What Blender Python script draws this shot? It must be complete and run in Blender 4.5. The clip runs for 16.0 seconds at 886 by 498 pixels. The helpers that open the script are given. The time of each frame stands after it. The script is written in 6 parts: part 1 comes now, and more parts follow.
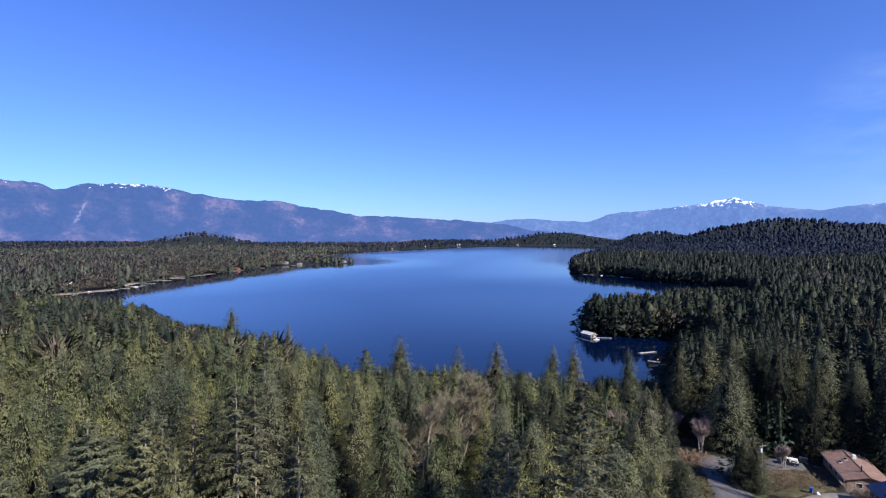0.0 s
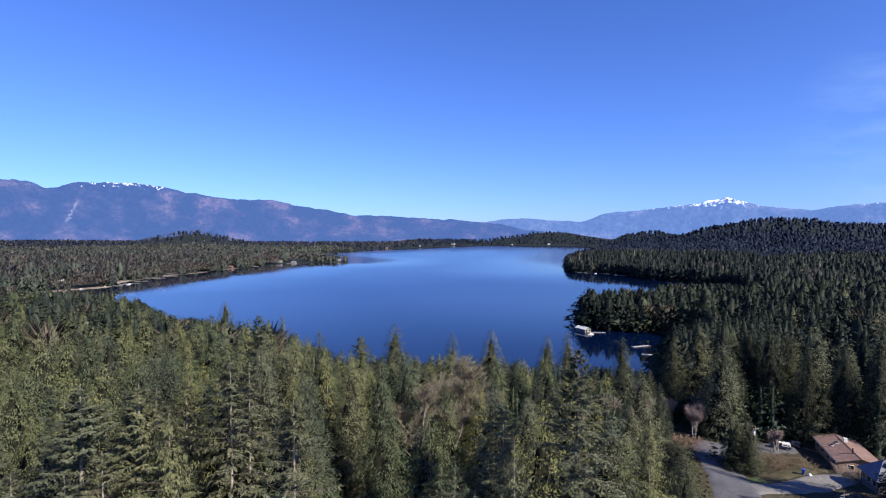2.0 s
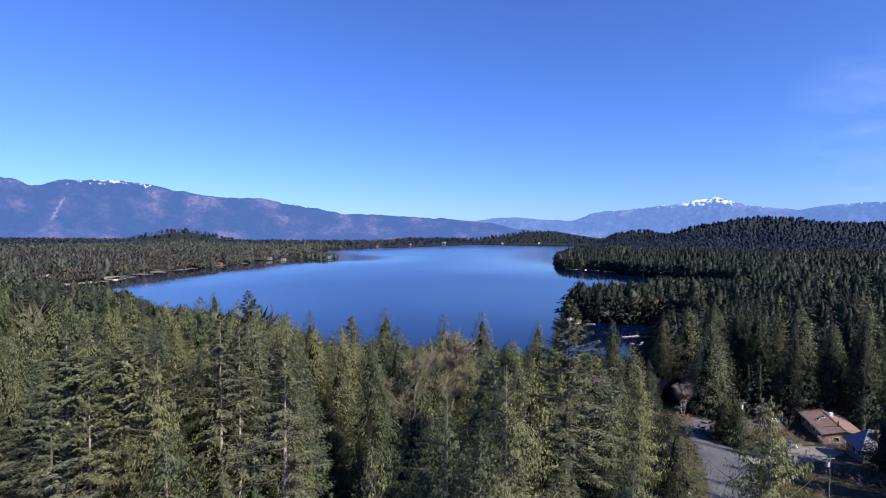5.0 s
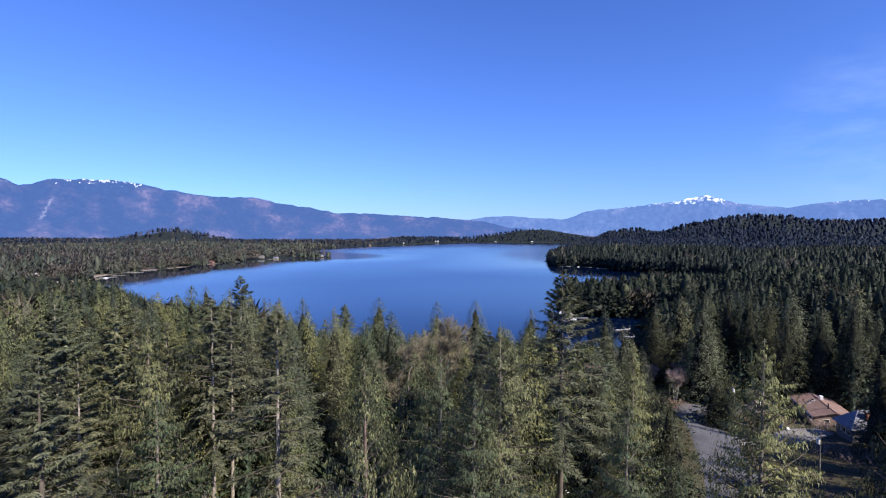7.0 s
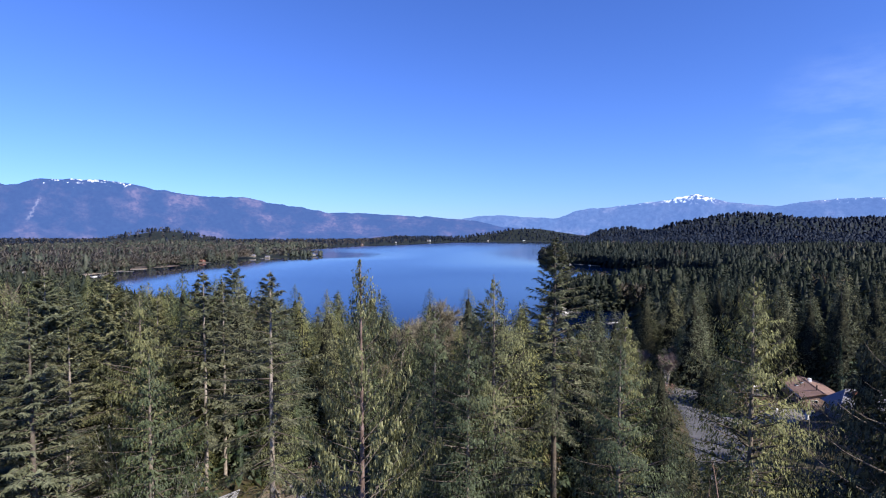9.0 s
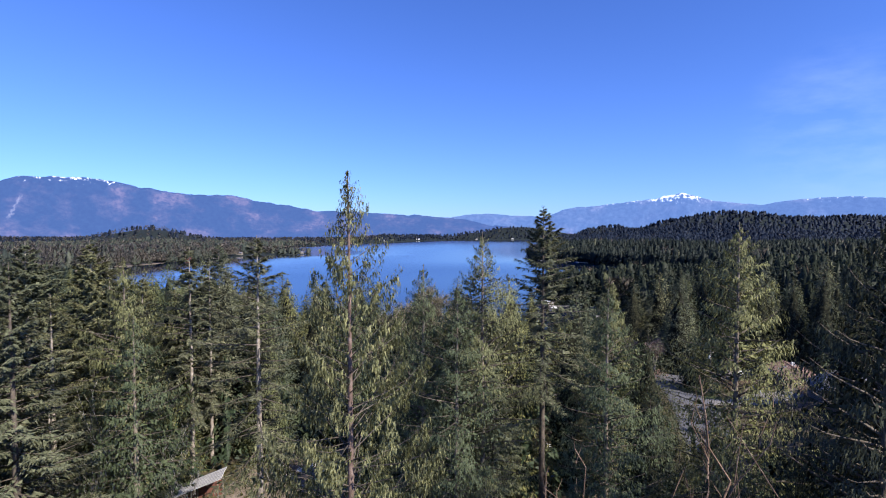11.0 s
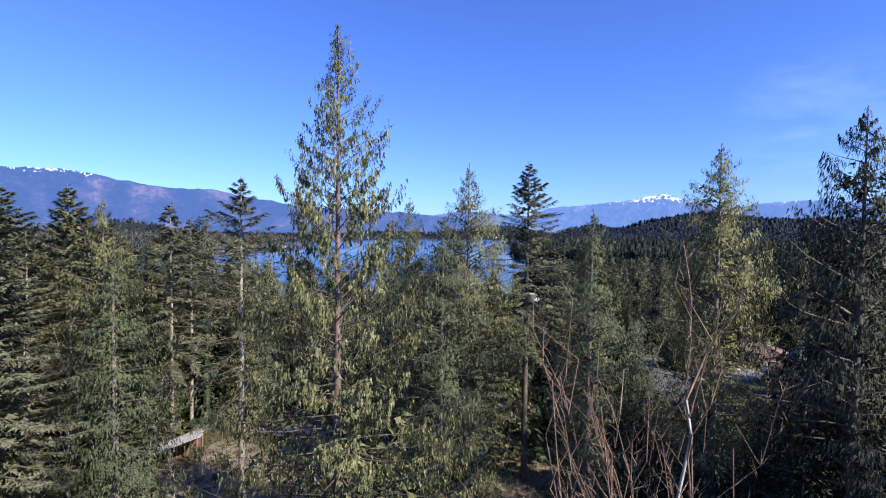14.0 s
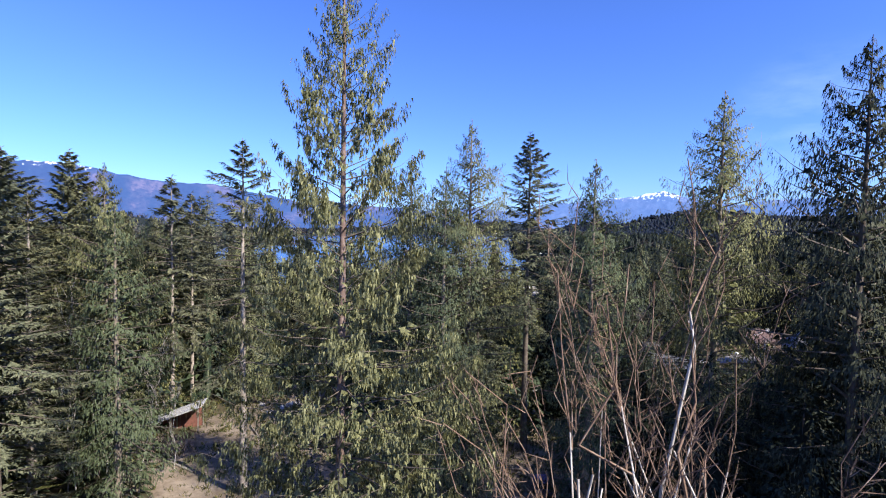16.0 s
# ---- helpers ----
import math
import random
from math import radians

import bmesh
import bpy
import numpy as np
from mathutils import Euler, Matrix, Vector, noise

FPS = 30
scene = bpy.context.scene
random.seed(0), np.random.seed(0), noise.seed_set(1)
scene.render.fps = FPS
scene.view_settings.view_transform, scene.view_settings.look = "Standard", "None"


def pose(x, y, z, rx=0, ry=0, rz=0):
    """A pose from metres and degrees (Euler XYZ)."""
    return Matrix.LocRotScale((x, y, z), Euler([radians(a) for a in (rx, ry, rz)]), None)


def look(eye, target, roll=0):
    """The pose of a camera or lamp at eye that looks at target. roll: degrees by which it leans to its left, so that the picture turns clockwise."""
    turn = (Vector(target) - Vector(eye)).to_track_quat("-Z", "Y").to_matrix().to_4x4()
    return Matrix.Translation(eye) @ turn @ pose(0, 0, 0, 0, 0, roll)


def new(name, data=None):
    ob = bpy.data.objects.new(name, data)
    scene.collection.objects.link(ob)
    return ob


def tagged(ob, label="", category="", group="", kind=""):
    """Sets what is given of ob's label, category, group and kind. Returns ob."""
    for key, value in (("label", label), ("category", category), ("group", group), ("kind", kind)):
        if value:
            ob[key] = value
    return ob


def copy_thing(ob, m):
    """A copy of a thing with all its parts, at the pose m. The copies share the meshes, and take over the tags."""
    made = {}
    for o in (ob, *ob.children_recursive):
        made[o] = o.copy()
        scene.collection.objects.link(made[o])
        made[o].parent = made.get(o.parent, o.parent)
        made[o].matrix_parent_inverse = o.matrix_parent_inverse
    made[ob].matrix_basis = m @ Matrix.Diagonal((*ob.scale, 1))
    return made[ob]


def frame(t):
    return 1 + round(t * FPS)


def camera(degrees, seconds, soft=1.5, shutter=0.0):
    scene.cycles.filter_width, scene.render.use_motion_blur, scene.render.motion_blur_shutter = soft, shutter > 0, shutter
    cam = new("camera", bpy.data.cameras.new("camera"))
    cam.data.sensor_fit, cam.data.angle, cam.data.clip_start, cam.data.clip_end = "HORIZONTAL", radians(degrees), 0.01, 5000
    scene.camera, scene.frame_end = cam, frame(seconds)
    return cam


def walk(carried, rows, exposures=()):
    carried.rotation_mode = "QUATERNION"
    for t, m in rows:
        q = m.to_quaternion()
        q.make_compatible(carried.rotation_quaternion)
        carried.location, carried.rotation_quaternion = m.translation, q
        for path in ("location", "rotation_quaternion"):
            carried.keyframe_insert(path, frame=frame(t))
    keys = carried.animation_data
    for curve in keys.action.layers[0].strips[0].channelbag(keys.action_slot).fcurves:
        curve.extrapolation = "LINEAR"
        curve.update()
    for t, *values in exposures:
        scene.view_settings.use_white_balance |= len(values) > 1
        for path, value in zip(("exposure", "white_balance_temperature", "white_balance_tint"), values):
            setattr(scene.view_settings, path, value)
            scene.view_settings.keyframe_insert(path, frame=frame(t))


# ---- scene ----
cam = camera(82.11, 16.0, soft=1.1)
PATH = [
    (0.0, pose(0.091, 0.181, 87.993, 88.403, -0.129, -0.003)),
    (0.5, pose(0.047, 0.206, 86.796, 88.426, -0.148, -0.158)),
    (1.0, pose(0.014, 0.178, 85.724, 88.430, -0.145, -0.301)),
    (1.5, pose(-0.022, 0.155, 84.653, 88.408, -0.185, -0.457)),
    (2.0, pose(-0.036, 0.093, 83.560, 88.401, -0.183, -0.617)),
    (2.5, pose(-0.114, 0.075, 82.495, 88.413, -0.222, -0.765)),
    (3.0, pose(-0.190, -0.014, 81.412, 88.392, -0.252, -0.979)),
    (3.5, pose(-0.161, -0.054, 80.388, 88.367, -0.261, -1.153)),
    (4.0, pose(-0.233, 0.020, 78.992, 88.404, -0.295, -1.327)),
    (6.5, pose(-0.099, 0.005, 74.108, 88.265, -0.122, -2.245)),
    (7.0, pose(-0.189, 0.138, 72.907, 88.276, -0.101, -2.458)),
    (7.5, pose(-0.200, 0.015, 71.840, 88.279, -0.108, -2.637)),
    (8.0, pose(-0.258, -0.075, 70.778, 88.287, -0.087, -2.841)),
    (8.5, pose(-0.279, -0.174, 69.734, 88.248, -0.009, -3.071)),
    (9.0, pose(-0.320, -0.132, 68.613, 88.254, 0.078, -3.335)),
    (11.5, pose(-0.310, -0.182, 63.784, 88.112, -0.051, -4.885)),
    (12.0, pose(-0.283, -0.205, 62.683, 88.166, -0.217, -5.155)),
    (12.5, pose(-0.312, -0.174, 61.693, 88.074, -0.313, -5.514)),
    (13.0, pose(-0.371, -0.189, 60.687, 88.022, -0.447, -5.833)),
    (13.5, pose(-0.445, -0.262, 59.660, 87.995, -0.525, -6.118)),
    (14.0, pose(-0.532, -0.377, 58.669, 87.939, -0.682, -6.399)),
    (14.5, pose(-0.595, -0.418, 57.729, 87.879, -0.815, -6.602)),
    (15.0, pose(-0.632, -0.494, 56.813, 87.768, -0.863, -6.705)),
    (15.5, pose(-0.674, -0.527, 55.910, 87.642, -0.909, -6.687)),
    (16.0, pose(-0.750, -0.553, 54.998, 87.529, -1.004, -6.458)),
]
walk(cam, PATH, [(0.0, 0.72), (4.0, 0.74), (9.0, 0.80), (12.5, 0.92), (14.5, 1.05), (16.0, 1.15)])

# ---- light ----
SUN_AZ, SUN_EL = radians(-42.0), radians(38.0)   # azimuth from +x, counter-clockwise
to_sun = Vector((math.cos(SUN_AZ) * math.cos(SUN_EL), math.sin(SUN_AZ) * math.cos(SUN_EL), math.sin(SUN_EL)))
world = bpy.data.worlds.new("sky")
scene.world = world
world.use_nodes = True
wn, wl = world.node_tree.nodes, world.node_tree.links
wn.clear()
sky = wn.new("ShaderNodeTexSky")
sky.sky_type = "NISHITA"
sky.sun_disc = False
sky.sun_elevation = SUN_EL
sky.sun_rotation = math.pi / 2 - SUN_AZ
sky.altitude = 200
sky.air_density, sky.dust_density, sky.ozone_density = 1.0, 0.3, 3.0
sky_tint = wn.new("ShaderNodeMix")
sky_tint.data_type, sky_tint.blend_type = "RGBA", "MULTIPLY"
sky_tint.inputs[0].default_value = 1.0
sky_tint.inputs[7].default_value = (0.68, 0.98, 1.92, 1)
sky_out = wn.new("ShaderNodeBackground")
sky_out.inputs["Strength"].default_value = 0.062
wo = wn.new("ShaderNodeOutputWorld")
# thin high cirrus low in the sky to the right
w_co = wn.new("ShaderNodeTexCoord")
w_map = wn.new("ShaderNodeMapping")
w_map.inputs["Rotation"].default_value = (0, radians(12), radians(-40))
w_map.inputs["Scale"].default_value = (3.0, 7.0, 16.0)
w_noise = wn.new("ShaderNodeTexNoise")
w_noise.inputs["Scale"].default_value, w_noise.inputs["Detail"].default_value, w_noise.inputs["Roughness"].default_value = 1.6, 5.0, 0.6
w_dot = wn.new("ShaderNodeVectorMath")
w_dot.operation = "DOT_PRODUCT"
w_dot.inputs[1].default_value = Vector((0.665, 0.722, 0.16)).normalized()
w_near = wn.new("ShaderNodeMapRange")
w_near.interpolation_type = "SMOOTHSTEP"
w_near.inputs["From Min"].default_value, w_near.inputs["From Max"].default_value = 0.988, 1.0
w_veil = wn.new("ShaderNodeMapRange")
w_veil.inputs["From Min"].default_value, w_veil.inputs["From Max"].default_value, w_veil.inputs["To Max"].default_value = 0.38, 0.85, 0.24
w_mul = wn.new("ShaderNodeMath")
w_mul.operation = "MULTIPLY"
w_cloud = wn.new("ShaderNodeMix")
w_cloud.data_type = "RGBA"
w_cloud.inputs[7].default_value = (6.5, 8.5, 12.0, 1)
wl.new(w_co.outputs["Generated"], w_map.inputs[0])
wl.new(w_map.outputs[0], w_noise.inputs["Vector"])
wl.new(w_co.outputs["Generated"], w_dot.inputs[0])
wl.new(w_dot.outputs["Value"], w_near.inputs["Value"])
wl.new(w_noise.outputs["Fac"], w_veil.inputs["Value"])
wl.new(w_near.outputs[0], w_mul.inputs[0])
wl.new(w_veil.outputs[0], w_mul.inputs[1])
wl.new(w_mul.outputs[0], w_cloud.inputs[0])
wl.new(sky_tint.outputs[2], w_cloud.inputs[6])
wl.new(sky.outputs[0], sky_tint.inputs[6])
wl.new(w_cloud.outputs[2], sky_out.inputs["Color"])
wl.new(sky_out.outputs[0], wo.inputs["Surface"])

sun_data = bpy.data.lights.new("sun", "SUN")
sun_data.energy, sun_data.angle, sun_data.color = 5.0, radians(0.53), (1.0, 0.925, 0.81)
sun = new("sun", sun_data)
sun.matrix_world = look(to_sun * 500 + Vector((0, 0, 100)), (0, 0, 100))


# ---- materials ----
def material(name):
    m = bpy.data.materials.new(name)
    m.use_nodes = True
    m.node_tree.nodes.clear()
    return m, m.node_tree.nodes, m.node_tree.links


def ramp(nodes, stops, interpolation="LINEAR"):
    r = nodes.new("ShaderNodeValToRGB")
    r.color_ramp.interpolation = interpolation
    while len(r.color_ramp.elements) < len(stops):
        r.color_ramp.elements.new(0.5)
    for e, (p, c) in zip(r.color_ramp.elements, stops):
        e.position, e.color = p, (*c, 1)
    return r


def world_noise(nodes, links, scale, detail=4.0, rough=0.6, object_space=False):
    n = nodes.new("ShaderNodeTexNoise")
    n.inputs["Scale"].default_value, n.inputs["Detail"].default_value, n.inputs["Roughness"].default_value = scale, detail, rough
    if object_space:
        c = nodes.new("ShaderNodeTexCoord")
        links.new(c.outputs["Object"], n.inputs["Vector"])
    else:
        g = nodes.new("ShaderNodeNewGeometry")
        links.new(g.outputs["Position"], n.inputs["Vector"])
    return n


def blend(nodes, links, a, b, fac, mode="MIX"):
    x = nodes.new("ShaderNodeMix")
    x.data_type, x.blend_type = "RGBA", mode
    for socket, value in ((x.inputs[6], a), (x.inputs[7], b), (x.inputs[0], fac)):
        if hasattr(value, "links"):
            links.new(value, socket)
        else:
            socket.default_value = (*value, 1) if isinstance(value, tuple) else value
    return x.outputs[2]


def surface(name, stops, scale=1.0, rough=0.8, bump=0.3, bump_scale=None, metal=0.0, second=None, object_space=True, specular=0.3):
    """A rough surface: coarse stains times fine grain, with relief."""
    m, n, l = material(name)
    coarse = world_noise(n, l, scale, 5, 0.65, object_space)
    fine = world_noise(n, l, scale * 9, 4, 0.7, object_space)
    r = ramp(n, stops)
    l.new(coarse.outputs["Fac"], r.inputs[0])
    grain = ramp(n, [(0.25, (0.55, 0.55, 0.55)), (0.75, (1.25, 1.25, 1.25))])
    l.new(fine.outputs["Fac"], grain.inputs[0])
    col = blend(n, l, r.outputs[0], grain.outputs[0], 0.8, "MULTIPLY")
    p = n.new("ShaderNodeBsdfPrincipled")
    l.new(col, p.inputs["Base Color"])
    p.inputs["Roughness"].default_value, p.inputs["Metallic"].default_value = rough, metal
    p.inputs["Specular IOR Level"].default_value = specular
    if bump:
        b = n.new("ShaderNodeBump")
        b.inputs["Strength"].default_value = bump
        bn = world_noise(n, l, bump_scale or scale * 14, 5, 0.7, object_space)
        l.new(bn.outputs["Fac"], b.inputs["Height"])
        l.new(b.outputs[0], p.inputs["Normal"])
    o = n.new("ShaderNodeOutputMaterial")
    l.new(p.outputs[0], o.inputs[0])
    return m


def foliage(name, dark, mid, light, tone="object", through_light=0.3, grain=2.6, contrast=1.0):
    """Leaves: each spray has its own shade, each tree its own tone."""
    m, n, l = material(name)
    g = n.new("ShaderNodeNewGeometry")
    r = ramp(n, [(0.0, dark), (0.5, mid), (1.0, light)])
    l.new(g.outputs["Random Per Island"], r.inputs[0])
    if tone == "object":
        t = n.new("ShaderNodeObjectInfo").outputs["Random"]
    else:
        a = n.new("ShaderNodeAttribute")
        a.attribute_name = "tone"
        t = a.outputs["Fac"]
    tr = ramp(n, [(0.0, (0.50, 0.62, 0.72)), (0.3, (0.78, 0.86, 0.88)), (0.55, (1.0, 1.0, 1.0)), (0.8, (1.10, 1.10, 0.98)), (1.0, (1.22, 1.17, 1.0))])
    l.new(t, tr.inputs[0])
    col = blend(n, l, r.outputs[0], tr.outputs[0], 1.0, "MULTIPLY")
    # needles and dead tips within a spray, the shade of gaps put into colour
    needles = world_noise(n, l, grain, 4, 0.75)
    nr = ramp(n, [(q, tuple(1 + contrast * (w - 1) for w in c)) for q, c in ((0.34, (0.16, 0.17, 0.17)), (0.47, (0.72, 0.74, 0.74)), (0.56, (1.20, 1.18, 1.15)), (0.70, (1.65, 1.60, 1.55)))])
    l.new(needles.outputs["Fac"], nr.inputs[0])
    col = blend(n, l, col, nr.outputs[0], 1.0, "MULTIPLY")
    d, tl, gl = n.new("ShaderNodeBsdfDiffuse"), n.new("ShaderNodeBsdfTranslucent"), n.new("ShaderNodeBsdfGlossy")
    mx, mx2 = n.new("ShaderNodeMixShader"), n.new("ShaderNodeMixShader")
    l.new(col, d.inputs[0])
    l.new(col, tl.inputs[0])
    gl.inputs["Roughness"].default_value = 0.55
    mx.inputs[0].default_value, mx2.inputs[0].default_value = through_light, 0.012
    l.new(d.outputs[0], mx.inputs[1])
    l.new(tl.outputs[0], mx.inputs[2])
    l.new(mx.outputs[0], mx2.inputs[1])
    l.new(gl.outputs[0], mx2.inputs[2])
    o = n.new("ShaderNodeOutputMaterial")
    l.new(mx2.outputs[0], o.inputs[0])
    return m

CEDAR_LEAF = foliage("cedar sprays", (0.152, 0.158, 0.073), (0.183, 0.187, 0.087), (0.217, 0.217, 0.103), "object", 0.32, 2.8, 0.75)
HANGING_LEAF = foliage("hanging cedar sprays", (0.138, 0.144, 0.078), (0.184, 0.190, 0.104), (0.240, 0.238, 0.138), "object", 0.38, 2.8)
FIR_LEAF = foliage("fir needles", (0.099, 0.107, 0.066), (0.124, 0.131, 0.081), (0.153, 0.158, 0.097), "object", 0.14, 2.6, 0.75)
NEAR_LEAF = foliage("grey-green cedar sprays", (0.130, 0.138, 0.068), (0.160, 0.166, 0.082), (0.194, 0.196, 0.099), "object", 0.22, 2.8, 0.75)
# fir needles once more, with the right side's shade put into the colour
SHADE_LEAF = foliage("shade-darkened fir needles", (0.038, 0.043, 0.028), (0.053, 0.058, 0.037), (0.073, 0.078, 0.049), "object", 0.1, 2.6)
GREY_LEAF = foliage("thin grey-green needles", (0.092, 0.094, 0.056), (0.14, 0.14, 0.084), (0.2, 0.196, 0.122), "object", 0.34, 2.6)
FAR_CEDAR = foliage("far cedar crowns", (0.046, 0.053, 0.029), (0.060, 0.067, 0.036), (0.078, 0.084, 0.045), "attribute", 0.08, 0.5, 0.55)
# the right shore's shade and the left's sunlight are in these two fir colours
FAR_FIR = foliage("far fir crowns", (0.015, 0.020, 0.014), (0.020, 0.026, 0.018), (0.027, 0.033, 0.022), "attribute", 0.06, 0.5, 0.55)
SUNNY_FIR = foliage("far fir crowns coloured as sunlit", (0.028, 0.034, 0.024), (0.038, 0.044, 0.031), (0.050, 0.056, 0.040), "attribute", 0.08, 0.5, 0.55)
# distant crowns are bluer: the haze of the air put into their colour
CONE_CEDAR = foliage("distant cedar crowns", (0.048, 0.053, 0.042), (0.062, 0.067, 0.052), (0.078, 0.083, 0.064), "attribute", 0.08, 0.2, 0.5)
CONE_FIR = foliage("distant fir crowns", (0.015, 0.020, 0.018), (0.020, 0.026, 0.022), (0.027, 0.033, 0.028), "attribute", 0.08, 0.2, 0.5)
BLUE_FIR = foliage("distant conifers with haze in their blue", (0.01, 0.016, 0.033), (0.014, 0.021, 0.039), (0.02, 0.027, 0.044), "attribute", 0.08, 0.12)
CONE_TWIG = foliage("distant bare crowns", (0.080, 0.070, 0.066), (0.118, 0.102, 0.095), (0.165, 0.145, 0.134), "attribute", 0.35, 0.2, 0.5)
FAR_TWIG = foliage("far bare crowns", (0.060, 0.050, 0.044), (0.090, 0.076, 0.066), (0.130, 0.110, 0.096), "attribute", 0.1, 1.0)
BARK = surface("grey-brown bark", [(0.3, (0.10, 0.078, 0.062)), (0.55, (0.21, 0.175, 0.145)), (0.75, (0.36, 0.32, 0.28))], 2.0, 0.9, 0.6)
GREY_BARK = surface("silver-grey bark", [(0.3, (0.14, 0.115, 0.095)), (0.55, (0.29, 0.25, 0.215)), (0.75, (0.46, 0.42, 0.38))], 2.0, 0.9, 0.6)
DARK_BARK = surface("dark bark", [(0.3, (0.06, 0.048, 0.04)), (0.6, (0.13, 0.108, 0.09)), (0.8, (0.24, 0.21, 0.18))], 2.0, 0.9, 0.6)
CEDAR_BARK = surface("reddish cedar bark", [(0.3, (0.085, 0.056, 0.047)), (0.55, (0.165, 0.115, 0.099)), (0.75, (0.30, 0.235, 0.215))], 2.0, 0.9, 0.6)
PALE_BARK = surface("pale alder bark", [(0.3, (0.22, 0.19, 0.165)), (0.55, (0.42, 0.39, 0.355)), (0.75, (0.62, 0.59, 0.55))], 1.6, 0.85, 0.4)
TWIG = surface("reddish twigs", [(0.3, (0.20, 0.145, 0.125)), (0.55, (0.32, 0.245, 0.22)), (0.75, (0.44, 0.36, 0.33))], 1.0, 0.9, 0.2)
BROWN_TWIG = surface("brown bare branches", [(0.3, (0.10, 0.062, 0.042)), (0.55, (0.19, 0.125, 0.088)), (0.75, (0.36, 0.285, 0.22))], 1.3, 0.9, 0.3)


# inner twigs, near-black: the shade deep in a crown is in the colour
SHADED_TWIG = surface("shade-dark inner twigs", [(0.3, (0.012, 0.013, 0.009)), (0.55, (0.026, 0.027, 0.018)), (0.75, (0.050, 0.047, 0.033))], 1.1, 0.95, 0.4, object_space=False, specular=0.05)


# ---- mesh helpers ----
def crown_normals(v, shade, seed=0):
    """Normals of leaves as the hull of the crown has them: outward, upward and a little at random, leaf by leaf."""
    out, up, wild = shade
    r = np.hypot(v[:, 0], v[:, 1])[:, None] + 1e-6
    rng = np.random.default_rng(seed + len(v))
    n = np.column_stack([v[:, :2] / r * out, np.full(len(v), up)]) + np.repeat(rng.normal(0, wild, (len(v) // 3 + 1, 3)), 3, 0)[:len(v)]
    return n / (np.linalg.norm(n, axis=1, keepdims=True) + 1e-9)


def mesh_of(name, chunks, mats, shade=None):
    """chunks: (points, faces as an index array with 3 or 4 columns, material slot, tone per point or None).
    shade: (outward, upward, random) weights of the leaves' normals, or the normals themselves; triangles only."""
    me = bpy.data.meshes.new(name)
    points, loops, totals, slots, tones, base = [], [], [], [], [], 0
    for v, f, slot, tone in chunks:
        v, f = np.asarray(v, np.float32).reshape(-1, 3), np.asarray(f, np.int32)
        points.append(v)
        loops.append((f + base).ravel())
        totals.append(np.full(len(f), f.shape[1], np.int32))
        slots.append(np.full(len(f), slot, np.int32))
        tones.append(np.full(len(v), 0.5, np.float32) if tone is None else np.broadcast_to(np.asarray(tone, np.float32), (len(v),)))
        base += len(v)
    v, lo, to, sl = np.concatenate(points), np.concatenate(loops), np.concatenate(totals), np.concatenate(slots)
    if shade is not None:
        normals = crown_normals(v, shade) if isinstance(shade, tuple) else shade
        tri = lo.reshape(-1, 3)
        a, b, c = v[tri[:, 0]], v[tri[:, 1]], v[tri[:, 2]]
        wrong = (np.cross(b - a, c - a) * normals[tri[:, 0]]).sum(1) < 0
        tri[wrong] = tri[wrong][:, ::-1]
        lo = tri.ravel()
    me.vertices.add(len(v))
    me.vertices.foreach_set("co", v.ravel())
    me.loops.add(len(lo))
    me.loops.foreach_set("vertex_index", lo)
    me.polygons.add(len(to))
    me.polygons.foreach_set("loop_start", np.concatenate([[0], np.cumsum(to)[:-1]]).astype(np.int32))
    me.polygons.foreach_set("loop_total", to)
    for m in mats:
        me.materials.append(m)
    me.polygons.foreach_set("material_index", sl)
    if any(c[3] is not None for c in chunks):
        me.attributes.new("tone", "FLOAT", "POINT").data.foreach_set("value", np.concatenate(tones))
    me.update(calc_edges=True)
    if shade is not None:
        me.attributes.new("custom_normal", "FLOAT_VECTOR", "POINT").data.foreach_set("vector", normals.astype(np.float32).ravel())
    return me


def part(name, data, parent, label=""):
    """One mesh object under a thing or part; data is a mesh or a (bmesh, material)."""
    if isinstance(data, tuple):
        bm, mat = data
        me = bpy.data.meshes.new(name)
        bm.to_mesh(me)
        bm.free()
        me.materials.append(mat)
        data = me
    ob = new(name, data)
    ob.parent = parent
    return tagged(ob, label)


def tube(path, radii, sides=6, cap=False):
    """A tapered tube along a path: points and quads."""
    path, radii = np.asarray(path, float), np.asarray(radii, float)
    along = np.gradient(path, axis=0)
    along /= np.linalg.norm(along, axis=1, keepdims=True) + 1e-9
    ref = np.where(np.abs(along[:, 2:3]) > 0.8, [[1.0, 0, 0]], [[0, 0, 1.0]])
    a = np.cross(along, ref)
    a /= np.linalg.norm(a, axis=1, keepdims=True) + 1e-9
    b = np.cross(along, a)
    ang = np.arange(sides) * 2 * np.pi / sides
    v = path[:, None] + radii[:, None, None] * (np.cos(ang)[None, :, None] * a[:, None] + np.sin(ang)[None, :, None] * b[:, None])
    k, i = np.meshgrid(np.arange(len(path) - 1), np.arange(sides), indexing="ij")
    j = (i + 1) % sides
    f = np.stack([k * sides + i, k * sides + j, (k + 1) * sides + j, (k + 1) * sides + i], -1).reshape(-1, 4)
    return v.reshape(-1, 3), f


